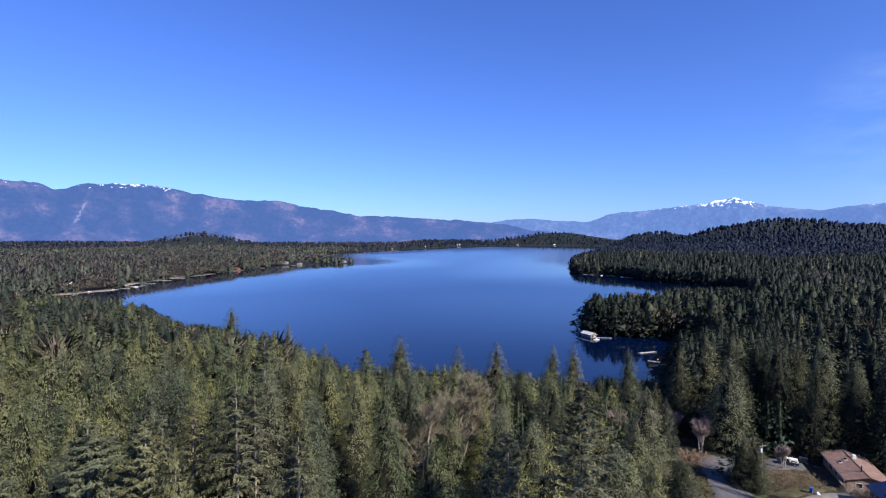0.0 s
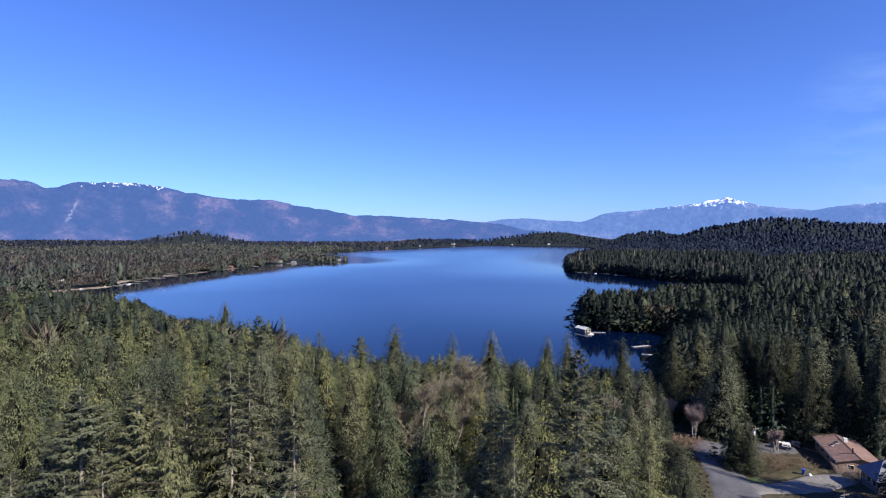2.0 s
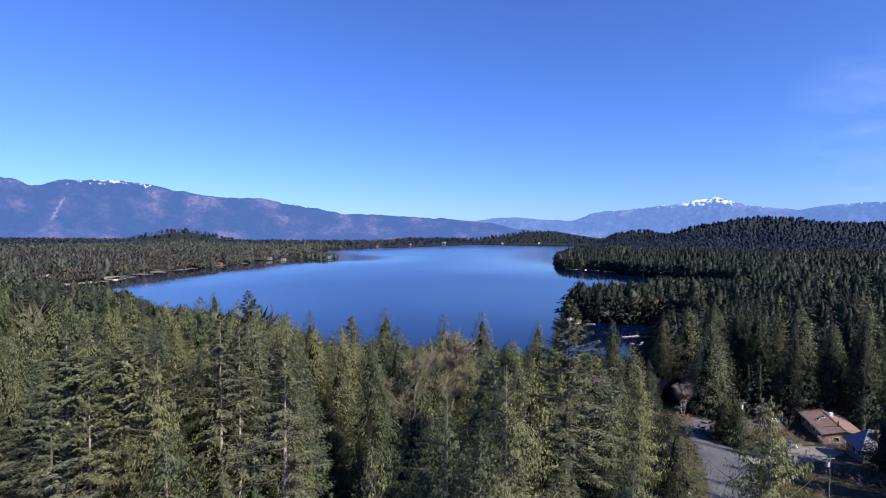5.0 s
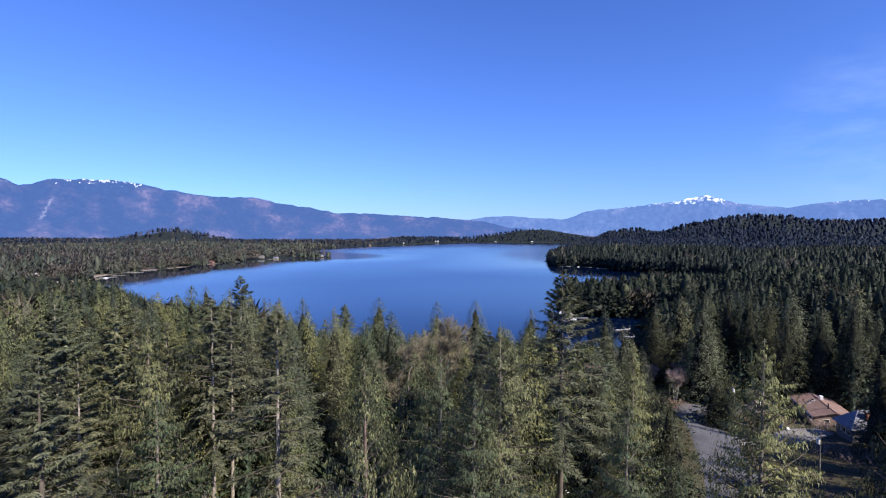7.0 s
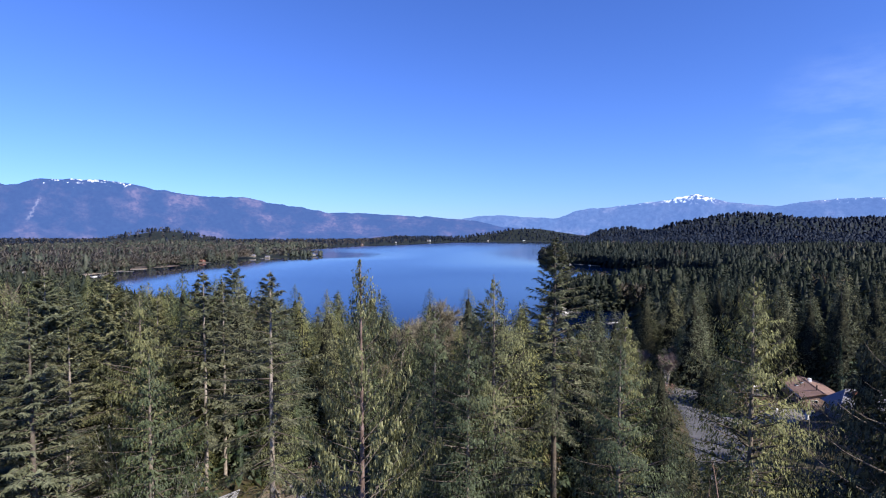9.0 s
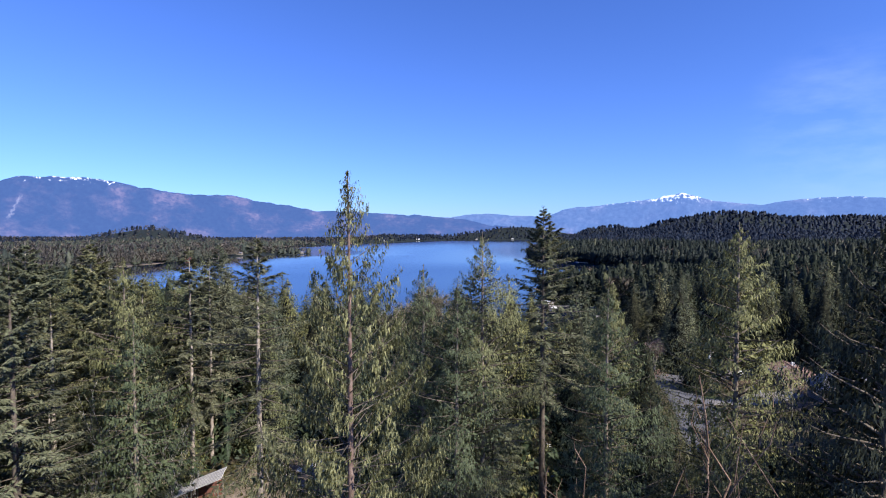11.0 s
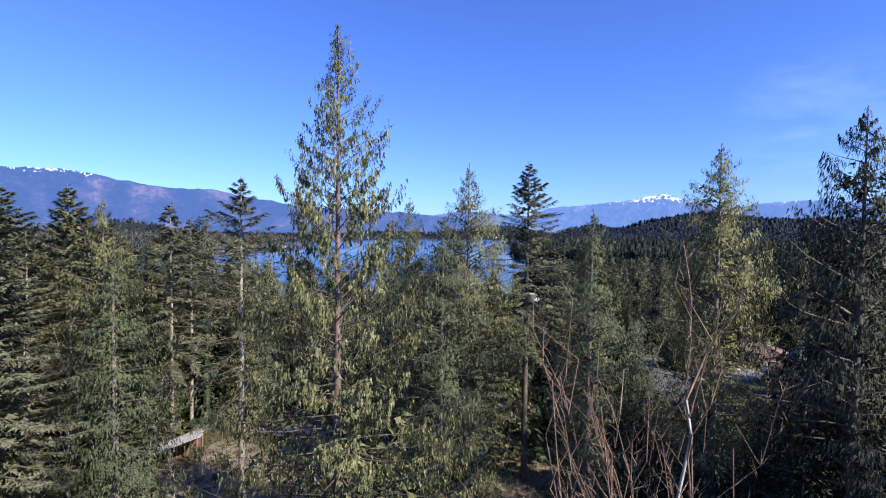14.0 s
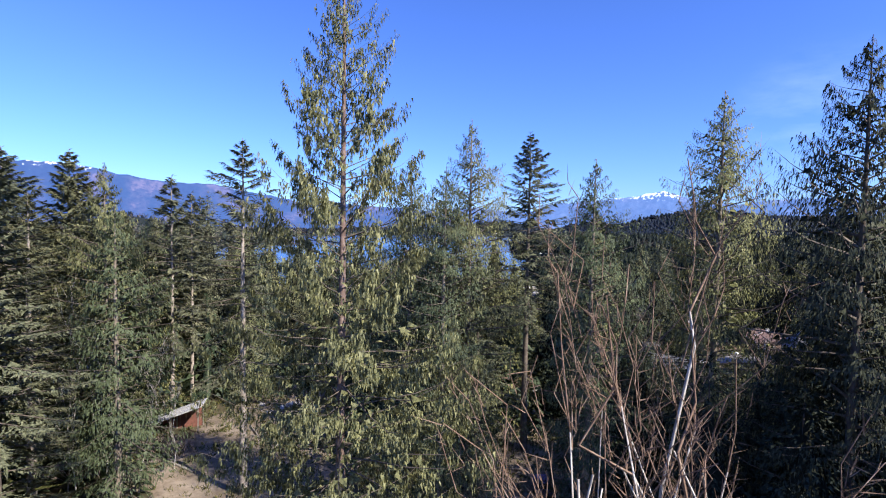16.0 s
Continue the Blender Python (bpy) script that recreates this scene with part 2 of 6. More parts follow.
def sticks(start, end, r0, r1):
    """Many straight tapered three-sided sticks at once."""
    start, end = np.asarray(start, float), np.asarray(end, float)
    d = end - start
    d = d / (np.linalg.norm(d, axis=1, keepdims=True) + 1e-9)
    ref = np.where(np.abs(d[:, 2:3]) > 0.8, [[1.0, 0, 0]], [[0, 0, 1.0]])
    a = np.cross(d, ref)
    a /= np.linalg.norm(a, axis=1, keepdims=True) + 1e-9
    b = np.cross(d, a)
    r0, r1 = np.broadcast_to(r0, len(d))[:, None], np.broadcast_to(r1, len(d))[:, None]
    ring = []
    for p, r in ((start, r0), (end, r1)):
        for ang in (0.0, 2.0944, 4.18879):
            ring.append(p + r * (math.cos(ang) * a + math.sin(ang) * b))
    v = np.stack(ring, 1)
    base = np.arange(len(d))[:, None] * 6
    f = np.concatenate([base + np.array([[i, (i + 1) % 3, 3 + (i + 1) % 3, 3 + i]]) for i in range(3)])
    return v.reshape(-1, 3), f


def kites(p, d, side, length, width):
    """Pointed sprays: a frayed root edge and a tip, one triangle each."""
    length, width = np.asarray(length)[:, None], np.asarray(width)[:, None]
    v = np.stack([p - side * width, p + side * width + d * length * 0.12, p + d * length], 1)
    return v.reshape(-1, 3), np.arange(3 * len(p)).reshape(-1, 3)


def unit(v):
    return v / (np.linalg.norm(v, axis=-1, keepdims=True) + 1e-9)


# ---- trees ----
def conifer(seed, height, bare, reach, boughs, sprays, style="fir", leaf=0.8, narrow=0.2, radius=0.35, stick=True, lopsided=0.15, thin_top=0.0, core=0, core_leaf=1.6, sharp=2.3, clump=0, slump=0.0, limb=0.014, rise=38.0):
    """A conifer at the origin: chunks for the trunk, the boughs and the sprays. bare: the share of the height with no living bough."""
    rng = np.random.default_rng(seed)
    steps = np.linspace(0, 1, 9)
    bend = rng.normal(0, 0.012 * height / 9, (9, 2)).cumsum(0) * 0.5
    bend -= bend[0]
    axis = np.column_stack([bend, steps * height])
    trunk = tube(axis, radius * (1 - steps) ** 0.85 + 0.02, 8 if stick else 5)
    u = (np.arange(boughs) + rng.random(boughs)) / boughs
    u = u ** 0.85
    z = height * (bare + (1 - bare) * u * 0.985)
    az = np.arange(boughs) * 2.39996 + rng.normal(0, 0.5, boughs)
    if style == "cedar":
        prof = np.minimum(1.0, (1 - u) * sharp * 1.3 + 0.02) ** 0.78 * (0.78 + 0.22 * np.minimum(1, u * 5))
        pitch = np.radians(-2 - slump + (rise + slump) * u + rng.normal(0, 8, boughs))
        sag = rng.uniform(0.30, 0.55, boughs) * (1 - 0.55 * u)
        tip = 0.22 + 0.008 * slump
    else:
        prof = np.minimum(1.0, (1 - u) * sharp + 0.015) ** 0.80
        prof *= 0.8 + 0.2 * np.minimum(1, u * 6)
        pitch = np.radians(-14 + 48 * u + rng.normal(0, 7, boughs))
        sag = rng.uniform(0.10, 0.26, boughs) * (1 - 0.5 * u)
        tip = 0.10
    long = reach * prof * rng.uniform(0.68, 1.12, boughs) * (1 + lopsided * np.cos(az - rng.random() * 6.28))
    radial = np.column_stack([np.cos(az), np.sin(az), np.zeros(boughs)])
    tang = np.column_stack([-np.sin(az), np.cos(az), np.zeros(boughs)])
    root = np.column_stack([np.interp(z / height, steps, axis[:, 0]), np.interp(z / height, steps, axis[:, 1]), z])

    def along(i, s):
        out = long[i] * s * np.cos(pitch[i])
        up = long[i] * (s * np.sin(pitch[i]) - sag[i] * s**2 + tip * s**3.5)
        return root[i] + radial[i] * out[:, None] + np.column_stack([np.zeros((len(s), 2)), up])

    wood = []
    if stick:
        cuts = np.array([0.0, 0.25, 0.5, 0.75, 1.0])
        every = np.arange(boughs)
        for a, b in zip(cuts[:-1], cuts[1:]):
            thick = limb * long + 0.008
            wood.append(sticks(along(every, np.full(boughs, a)), along(every, np.full(boughs, b)), thick * (1.05 - a), thick * (1.05 - b)))
        dead = max(6, boughs // 5)
        dz = rng.uniform(min(0.1, bare * 0.5), bare + 0.08, dead) * height
        da = rng.random(dead) * 6.28
        dl = reach * rng.uniform(0.15, 0.55, dead)
        ds = np.column_stack([np.interp(dz / height, steps, axis[:, 0]), np.interp(dz / height, steps, axis[:, 1]), dz])
        wood.append(sticks(ds, ds + np.column_stack([np.cos(da) * dl, np.sin(da) * dl, dl * rng.uniform(-0.35, 0.15, dead)]), 0.035, 0.01))
    count = np.maximum(2, (sprays * (0.40 + 0.80 * long / long.max()) * (1 - thin_top * u**2) * np.where(u > 0.80, 1.9 if style == "fir" else 1.0, 1.0))).astype(int)
    i = np.repeat(np.arange(boughs), count)
    n = len(i)
    s = (0.12 + 0.9 * rng.random(n) ** 0.75).clip(0, 1.02)
    which = rng.choice([-1.0, 1.0], n)
    if clump:
        # tassels: the sprays gather round a few places on each bough, most of them towards its end
        seat = (0.30 + 0.72 * rng.random((boughs, clump)) ** 0.7).clip(0, 1.02)
        hang = rng.uniform(0.25, 1.0, (boughs, clump))
        aside = rng.normal(0, 0.16, (boughs, clump))
        c = rng.integers(0, clump, n)
        s = (seat[i, c] + rng.normal(0, 0.022, n)).clip(0.1, 1.03)
    p = along(i, s)
    if clump:
        drop = rng.random(n) ** 0.8
        p = p + tang[i] * (long[i] * aside[i, c] * (1.15 - s) + rng.normal(0, 0.055, n) * (1.2 - 0.5 * drop))[:, None] + radial[i] * rng.normal(0, 0.06, (n, 1))
        p[:, 2] -= drop * hang[i, c] * (0.25 + 0.15 * long[i])
        d = unit(np.column_stack([rng.normal(0, 0.20, (n, 2)), -np.ones(n)]) + radial[i] * rng.uniform(-0.05, 0.25, n)[:, None])
        side = unit(np.cross(d, radial[i] + rng.normal(0, 0.6, (n, 3))))
    elif style == "cedar":
        spread = 0.40 * long[i] * (1.08 - s) ** 0.6 * rng.random(n)
        p = p + tang[i] * (which * spread)[:, None] + radial[i] * (0.4 * spread)[:, None]
        p[:, 2] -= 0.3 * spread + np.minimum(0.9, 0.2 * long[i]) * rng.random(n) ** 2
        d = unit(np.column_stack([np.zeros((n, 2)), -np.ones(n)]) + radial[i] * rng.uniform(0.0, 0.55, n)[:, None] + tang[i] * (which * rng.uniform(-0.1, 0.5, n))[:, None])
        side = unit(np.cross(d, radial[i] + rng.normal(0, 0.45, (n, 3))))
    else:
        b = np.radians(rng.uniform(15, 80, n))
        d = unit(radial[i] * np.cos(b)[:, None] + tang[i] * (which * np.sin(b))[:, None] + np.column_stack([np.zeros((n, 2)), rng.uniform(-0.75, 0.12, n)]))
        spread = 0.20 * long[i] * (1.05 - s) ** 0.8 * rng.random(n)
        p = p + d * spread[:, None]
        side = unit(np.cross(d, np.column_stack([np.zeros((n, 2)), np.ones(n)]) + 0.5 * radial[i] + rng.normal(0, 0.35, (n, 3))))
    ln = leaf * rng.uniform(0.55, 1.35, n) * (0.55 + 0.45 * np.minimum(1, long[i] / (0.5 * reach)))
    green = [kites(p, d, side, ln, ln * narrow * rng.uniform(0.7, 1.3, n))]
    if core:
        uc = rng.random(core) ** (1.15 if not clump else 2.0) * (0.9 if not clump else 0.55)
        ic = np.minimum((uc * boughs).astype(int), boughs - 1)
        sc = rng.uniform(0.05, 0.62, core)
        pc = along(ic, sc) + rng.normal(0, 0.2, (core, 3))
        bc = rng.uniform(-1.2, 1.2, core)
        dc = unit(radial[ic] * np.cos(bc)[:, None] + tang[ic] * np.sin(bc)[:, None] + np.column_stack([np.zeros((core, 2)), rng.uniform(-0.9, 0.0, core)]))
        lc = core_leaf * rng.uniform(0.6, 1.3, core) * (0.4 + 0.6 * long[ic] / long.max())
        green.append(kites(pc, dc, unit(np.cross(dc, rng.normal(0, 1, (core, 3)))), lc, lc * 0.28))
    top = 260 if clump else 60 if style == "cedar" and stick else 10
    tp = np.tile(axis[-1], (top, 1)) - np.column_stack([np.zeros((top, 2)), rng.random(top) * 0.06 * height])
    ta = rng.random(top) * 6.28
    td = unit(np.column_stack([np.cos(ta), np.sin(ta), rng.uniform(0.2, 1.6, top)]))
    if top > 10:
        # a bushy leader of hanging sprays
        down = (axis[-1, 2] - tp[:, 2]) / (0.06 * height)
        tp[:, :2] += np.column_stack([np.cos(ta), np.sin(ta)]) * (rng.random(top) * (0.08 + 0.42 * down))[:, None]
        td = unit(td * [0.5, 0.5, -1.0])
    green.append(kites(tp, td, unit(np.cross(td, np.tile([0.3, 0.1, 1.0], (top, 1)))), np.full(top, min(leaf * 0.8, 0.03 * height)), np.full(top, min(leaf, 0.035 * height) * narrow * 0.8)))
    return trunk, wood, green


def clumped(seed, height, bare, reach, clumps, per, leaf, power=0.6, hang=0.5, narrow=0.16, radius=0.38):
    """A dense conifer: soft clumps of sprays over a convex cone. The trunk, no wood, the sprays, and the sprays' normals."""
    rng = np.random.default_rng(seed)
    trunk = stem(seed, height, radius, 6)
    q = (np.arange(clumps) + rng.random(clumps)) / clumps
    u = 1 - (1 - q) ** 0.82
    z = height * (bare + (1 - bare) * u * 0.985)
    prof = (1 - u) ** power * (0.82 + 0.18 * np.minimum(1, u * 6))
    az = np.arange(clumps) * 2.39996 + rng.normal(0, 0.5, clumps)
    rad = reach * prof * rng.uniform(0.66, 0.96, clumps) * (1 + 0.13 * np.sin(2 * az + rng.random() * 6.28))
    radial = np.column_stack([np.cos(az), np.sin(az), np.zeros(clumps)])
    centre = radial * rad[:, None] + np.column_stack([np.zeros((clumps, 2)), z - 0.22 * rad])
    size = reach * (0.045 + 0.125 * prof) * rng.uniform(0.8, 1.25, clumps)
    i = np.repeat(np.arange(clumps), np.maximum(8, per * (0.45 + 0.65 * prof)).astype(int))
    n = len(i)
    off = rng.normal(0, 1, (n, 3)) * [1.0, 1.0, 0.8]
    off /= np.maximum(1.0, np.linalg.norm(off, axis=1, keepdims=True) / 1.5)
    p = centre[i] + off * size[i][:, None]
    p[:, 2] = np.minimum(p[:, 2], height * 0.99)
    d = unit(radial[i] * rng.uniform(0.2, 0.9, (n, 1)) + off * 0.3 + np.column_stack([rng.normal(0, 0.25, (n, 2)), -hang * rng.uniform(0.3, 1.6, n)]))
    face = unit(radial[i] * 0.75 + off * 0.42 + [0, 0, 0.55] + rng.normal(0, 0.16, (n, 3)))
    ln = leaf * rng.uniform(0.55, 1.35, n) * (0.6 + 0.4 * prof[i])
    v1, f1 = kites(p, d, unit(np.cross(d, face + rng.normal(0, 0.3, (n, 3)))), ln, ln * narrow * rng.uniform(0.7, 1.3, n))
    # a closed core inside the crown, coloured near-black as deep shade
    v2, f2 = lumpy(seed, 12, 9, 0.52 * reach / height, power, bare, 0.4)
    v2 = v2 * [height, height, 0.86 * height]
    tp = np.column_stack([rng.normal(0, 0.12, (14, 2)), height * (1 - 0.05 * rng.random(14))])
    td = unit(np.column_stack([rng.normal(0, 0.5, (14, 2)), rng.uniform(0.1, 1.2, 14)]))
    v3, f3 = kites(tp, td, unit(np.cross(td, rng.normal(0, 1, (14, 3)))), np.full(14, leaf * 0.9), np.full(14, leaf * 0.13))
    normals = np.concatenate([np.repeat(face, 3, 0), crown_normals(v2, (1.0, 0.5, 0.15)), np.repeat(unit(td + [0, 0, 0.4]), 3, 0)])
    return (trunk, [], [(v1, f1), (v2, f2), (v3, f3)]), normals


def lumpy(seed, rings, around, reach, power=0.6, bare=0.04, rough=0.3):
    """A far conifer one metre high as one closed crown with a broken, knobbly outline. Points and triangles."""
    rng = np.random.default_rng(seed)
    pts, tris = [], []
    phase = rng.random(3) * 6.28
    u = (np.arange(rings) + 0.15) / rings
    for j in range(rings):
        a = (np.arange(around) + 0.5 * (j % 2)) * 6.283 / around + rng.normal(0, 0.25 / around * 6.28, around)
        prof = (1 - u[j]) ** power * min(1.0, 0.7 + 2.0 * u[j]) + 0.012
        lobe = 1 + 0.18 * np.sin(2 * a + phase[0]) + 0.14 * np.sin(3 * a + phase[1] + 5 * u[j])
        out = reach * prof * lobe * rng.uniform(1 - 1.25 * rough, 1 + rough, around)
        z = bare + (1 - bare) * (u[j] + rng.normal(0, 0.28 / rings, around)) - 0.25 * np.maximum(0, out - reach * prof)
        pts.append(np.column_stack([np.cos(a) * out, np.sin(a) * out, np.minimum(z, 0.985)]))
    for j in range(rings - 1):
        i, k = np.arange(around) + j * around, (np.arange(around) + 1) % around + j * around
        tris += [np.column_stack([i, k, k + around]), np.column_stack([i, k + around, i + around])]
    i, k = np.arange(around) + (rings - 1) * around, (np.arange(around) + 1) % around + (rings - 1) * around
    tris.append(np.column_stack([i, k, np.full(around, rings * around)]))
    pts.append([[0, 0, 1.0 + rng.uniform(0, 0.04)]])
    return np.concatenate(pts), np.concatenate(tris)


def stem(seed, height, radius, sides=5):
    rng = np.random.default_rng(seed)
    s = np.linspace(0, 1, 5)
    return tube(np.column_stack([rng.normal(0, 0.05, 5), rng.normal(0, 0.05, 5), s * height * 0.97]), radius * (1 - s) + 0.03, sides)


def broadleaf(seed, height, stems=1, spread=0.32, depth=5, twig=1.0, lean=0.12, first=0.3, thick=0.016, forky=0.65, crook=0.05, haze=0, haze_size=(1.0, 0.03), stub=0.0):
    """A leafless tree: limbs fork again and again into fine twigs. Returns pieces for stems, twigs and twig ends."""
    rng = np.random.default_rng(seed)
    limbs, fine, live, ends = [], [], [], []
    for k in range(stems):
        a = 6.28 * (k + rng.random() * 0.7) / stems
        d = unit(np.array([math.cos(a) * lean, math.sin(a) * lean, 1.0]) * [1, 1, rng.uniform(0.8, 1.3)])
        p = np.array([math.cos(a), math.sin(a), 0.0]) * (0.25 * (stems > 1))
        live.append((p, d, height * first * rng.uniform(0.85, 1.15), height * thick * rng.uniform(0.7, 1.0), 0))
    while live:
        p, d, ln, r, level = live.pop()
        q = p + d * ln + rng.normal(0, 0.04 * ln, 3)
        mid = (p + q) / 2 + rng.normal(0, crook * ln, 3)
        (limbs if level < 3 else fine).append((p, mid, r, r * 0.85))
        (limbs if level < 3 else fine).append((mid, q, r * 0.85, r * 0.68))
        if level >= depth - 2:
            ends.append((p, q, d))
        if level >= depth or (level > 1 and rng.random() < stub):
            continue
        forks = 2 + (rng.random() < forky) + (level >= depth - 2 and forky > 0.5)
        for k in range(forks):
            a = rng.random() * 6.28
            off = rng.uniform(0.5, 1.0) * spread * (1.0 if k else 0.45) * 2
            nd = unit(d + off * np.array([math.cos(a), math.sin(a), rng.uniform(-0.15, 0.25)]) + np.array([0, 0, 0.12]))
            start = p + (q - p) * (1.0 if k == 0 else rng.uniform(0.5, 1.0))
            live.append((start, nd, ln * rng.uniform(0.58, 0.86), r * (0.66 if k == 0 else 0.45), level + 1))
    out = []
    for some in (limbs, fine):
        if some:
            a, b, r0, r1 = (np.array(x) for x in zip(*some))
            out.append(sticks(a, b, np.maximum(r0, 0.012 * twig), np.maximum(r1, 0.009 * twig)))
    if haze and ends:
        a, b, d = (np.repeat(np.array(x), haze, 0) for x in zip(*ends))
        n = len(a)
        p = a + (b - a) * rng.random((n, 1))
        d = unit(d + rng.normal(0, 0.5, (n, 3)))
        ln = haze_size[0] * rng.uniform(0.5, 1.4, n)
        v, f = kites(p, d, unit(np.cross(d, rng.normal(0, 1, (n, 3)))), ln, ln * haze_size[1])
        out.append((v, f))
    return out


def crown_chunks(pieces, slot=0):
    return [(v, f, slot, None) for v, f in pieces]


def tree_thing(kind, trunk, wood, green, bark, leaf, label, category="tree", shade=None):
    """A tree standing at the origin, to be copied: an empty with a trunk and a crown."""
    root = new(kind)
    part("trunk", mesh_of("trunk", crown_chunks([trunk]), [bark]), root)
    chunks = crown_chunks(green)
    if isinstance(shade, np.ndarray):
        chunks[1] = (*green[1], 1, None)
    crown = part("crown", mesh_of("crown", chunks, [leaf, SHADED_TWIG], shade if shade is not None else ((1.0, 0.55, 0.3) if kind.startswith("cedar") else (0.8, 0.75, 0.32))), root)
    if wood:
        tagged(part("branch_wood", mesh_of("branch_wood", crown_chunks(wood), [DARK_BARK]), crown), kind="stuff")
    return tagged(root, label, category, "forest trees")


def bare_thing(kind, pieces, bark, twig, label):
    root = new(kind)
    part("trunk", mesh_of("trunk", crown_chunks(pieces[:1]), [bark]), root)
    part("crown", mesh_of("crown", crown_chunks(pieces[1:]), [twig]), root)
    return tagged(root, label, "tree", "forest trees")


def planted(x, y, scale, turn=0.0, wide=1.0, sink=0.3):
    return Matrix.Translation((x, y, ground_z(x, y) - sink)) @ Matrix.Rotation(turn, 4, "Z") @ Matrix.Diagonal((scale * wide, scale * wide, scale, 1))


# ---- land and lake ----
SHORE = [
    (60, 262), (108, 276), (150, 316), (188, 345), (212, 395), (196, 428), (128, 462), (136, 492), (160, 530), (205, 560), (270, 600),
    (350, 650), (430, 720), (485, 800), (478, 870), (432, 930), (394, 985), (390, 1070), (355, 1116), (301, 1148), (322, 1240), (345, 1340), (372, 1467), (440, 1740), (700, 2300),
    (1100, 3200), (1250, 3950), (1062, 4060), (448, 4180), (67, 3763), (-87, 3281), (-281, 3014), (-416, 2604), (-640, 2200), (-420, 1800),
    (-284, 1640), (-272, 1538), (-425, 1447), (-483, 1300), (-500, 1114), (-534, 1012), (-542, 895), (-512, 787), (-551, 734), (-640, 680),
    (-560, 600), (-420, 520), (-300, 462), (-185, 396), (-118, 318), (-62, 276), (0, 260),
]
shore = np.array(SHORE, float)


def shore_distance(x, y):
    """Metres to the waterline, positive on land."""
    x, y = np.atleast_1d(np.asarray(x, float)), np.atleast_1d(np.asarray(y, float))
    best, inside = np.full(x.shape, 1e12), np.zeros(x.shape, bool)
    for (ax, ay), (bx, by) in zip(shore, np.roll(shore, -1, 0)):
        ex, ey = bx - ax, by - ay
        s = (((x - ax) * ex + (y - ay) * ey) / (ex * ex + ey * ey)).clip(0, 1)
        best = np.minimum(best, (x - ax - s * ex) ** 2 + (y - ay - s * ey) ** 2)
        crossing = (ay > y) != (by > y)
        with np.errstate(divide="ignore", invalid="ignore"):
            at = ax + (y - ay) * ex / (ey if ey else 1e-9)
        inside ^= crossing & (x < at)
    d = np.sqrt(best)
    return np.where(inside, -d, d)


def wavy(x, y, size, seed):
    """Cheap smooth noise from sines, about -1 to 1."""
    r = np.random.default_rng(seed)
    out = 0
    for k in range(5):
        a, ph = r.random() * 6.28, r.random() * 6.28
        w = 6.28 / size * r.uniform(0.6, 1.7)
        out = out + np.sin((x * math.cos(a) + y * math.sin(a)) * w + ph)
    return out / 3.0


HILLS = [  # x, y, height, reach across, reach ahead
    (1620, 2500, 104, 400, 380), (1420, 3450, 70, 220, 380), (1000, 4330, 84, 420, 120), (2500, 2600, 108, 700, 500), (-1290, 2700, 72, 230, 260),
    (480, 840, -22, 300, 330), (330, 520, -12, 230, 160), (1000, 1450, -17, 600, 520), (-2300, 3000, 18, 900, 600), (520, 1500, 4, 160, 300), (-60, 3800, 10, 300, 200),
]


def ground_height(x, y):
    x, y = np.atleast_1d(np.asarray(x, float)), np.atleast_1d(np.asarray(y, float))
    d = shore_distance(x, y)
    far = np.hypot(x, y)
    rise = 27.0 * (1 - np.exp(-np.maximum(d, 0) / 115.0)) + 1.6 * (1 - np.exp(-np.maximum(d, 0) / 2.0))
    rise = rise + np.minimum(1, np.maximum(d, 0) / 40) * (0.5 * wavy(x, y, 28, 3) + (far > 300) * np.minimum(1, (far - 300) / 400) * 5 * wavy(x, y, 400, 4))
    low = 1 / (1 + np.exp((x + 250) / 60.0)) / (1 + np.exp(-(y - 600) / 60.0))
    rise = rise * (1 - 0.72 * low)
    for hx, hy, hh, rx, ry in HILLS:
        rise = rise + hh * np.exp(-((x - hx) / rx) ** 2 - ((y - hy) / ry) ** 2) * np.minimum(1, np.maximum(d, 0) / 150)
    rise = np.maximum(rise, np.minimum(1.4, 0.7 * np.maximum(d, 0)))
    return np.where(d > 0, rise, -np.minimum(8, 0.12 * -d) - 0.3)


def ground_z(x, y):
    return float(ground_height(x, y)[0])


def spaced(lo, hi, fine, mid, n):
    """Grid lines, close together round mid."""
    a = np.arcsinh((lo - mid) / fine)
    b = np.arcsinh((hi - mid) / fine)
    return mid + fine * np.sinh(np.linspace(a, b, n))


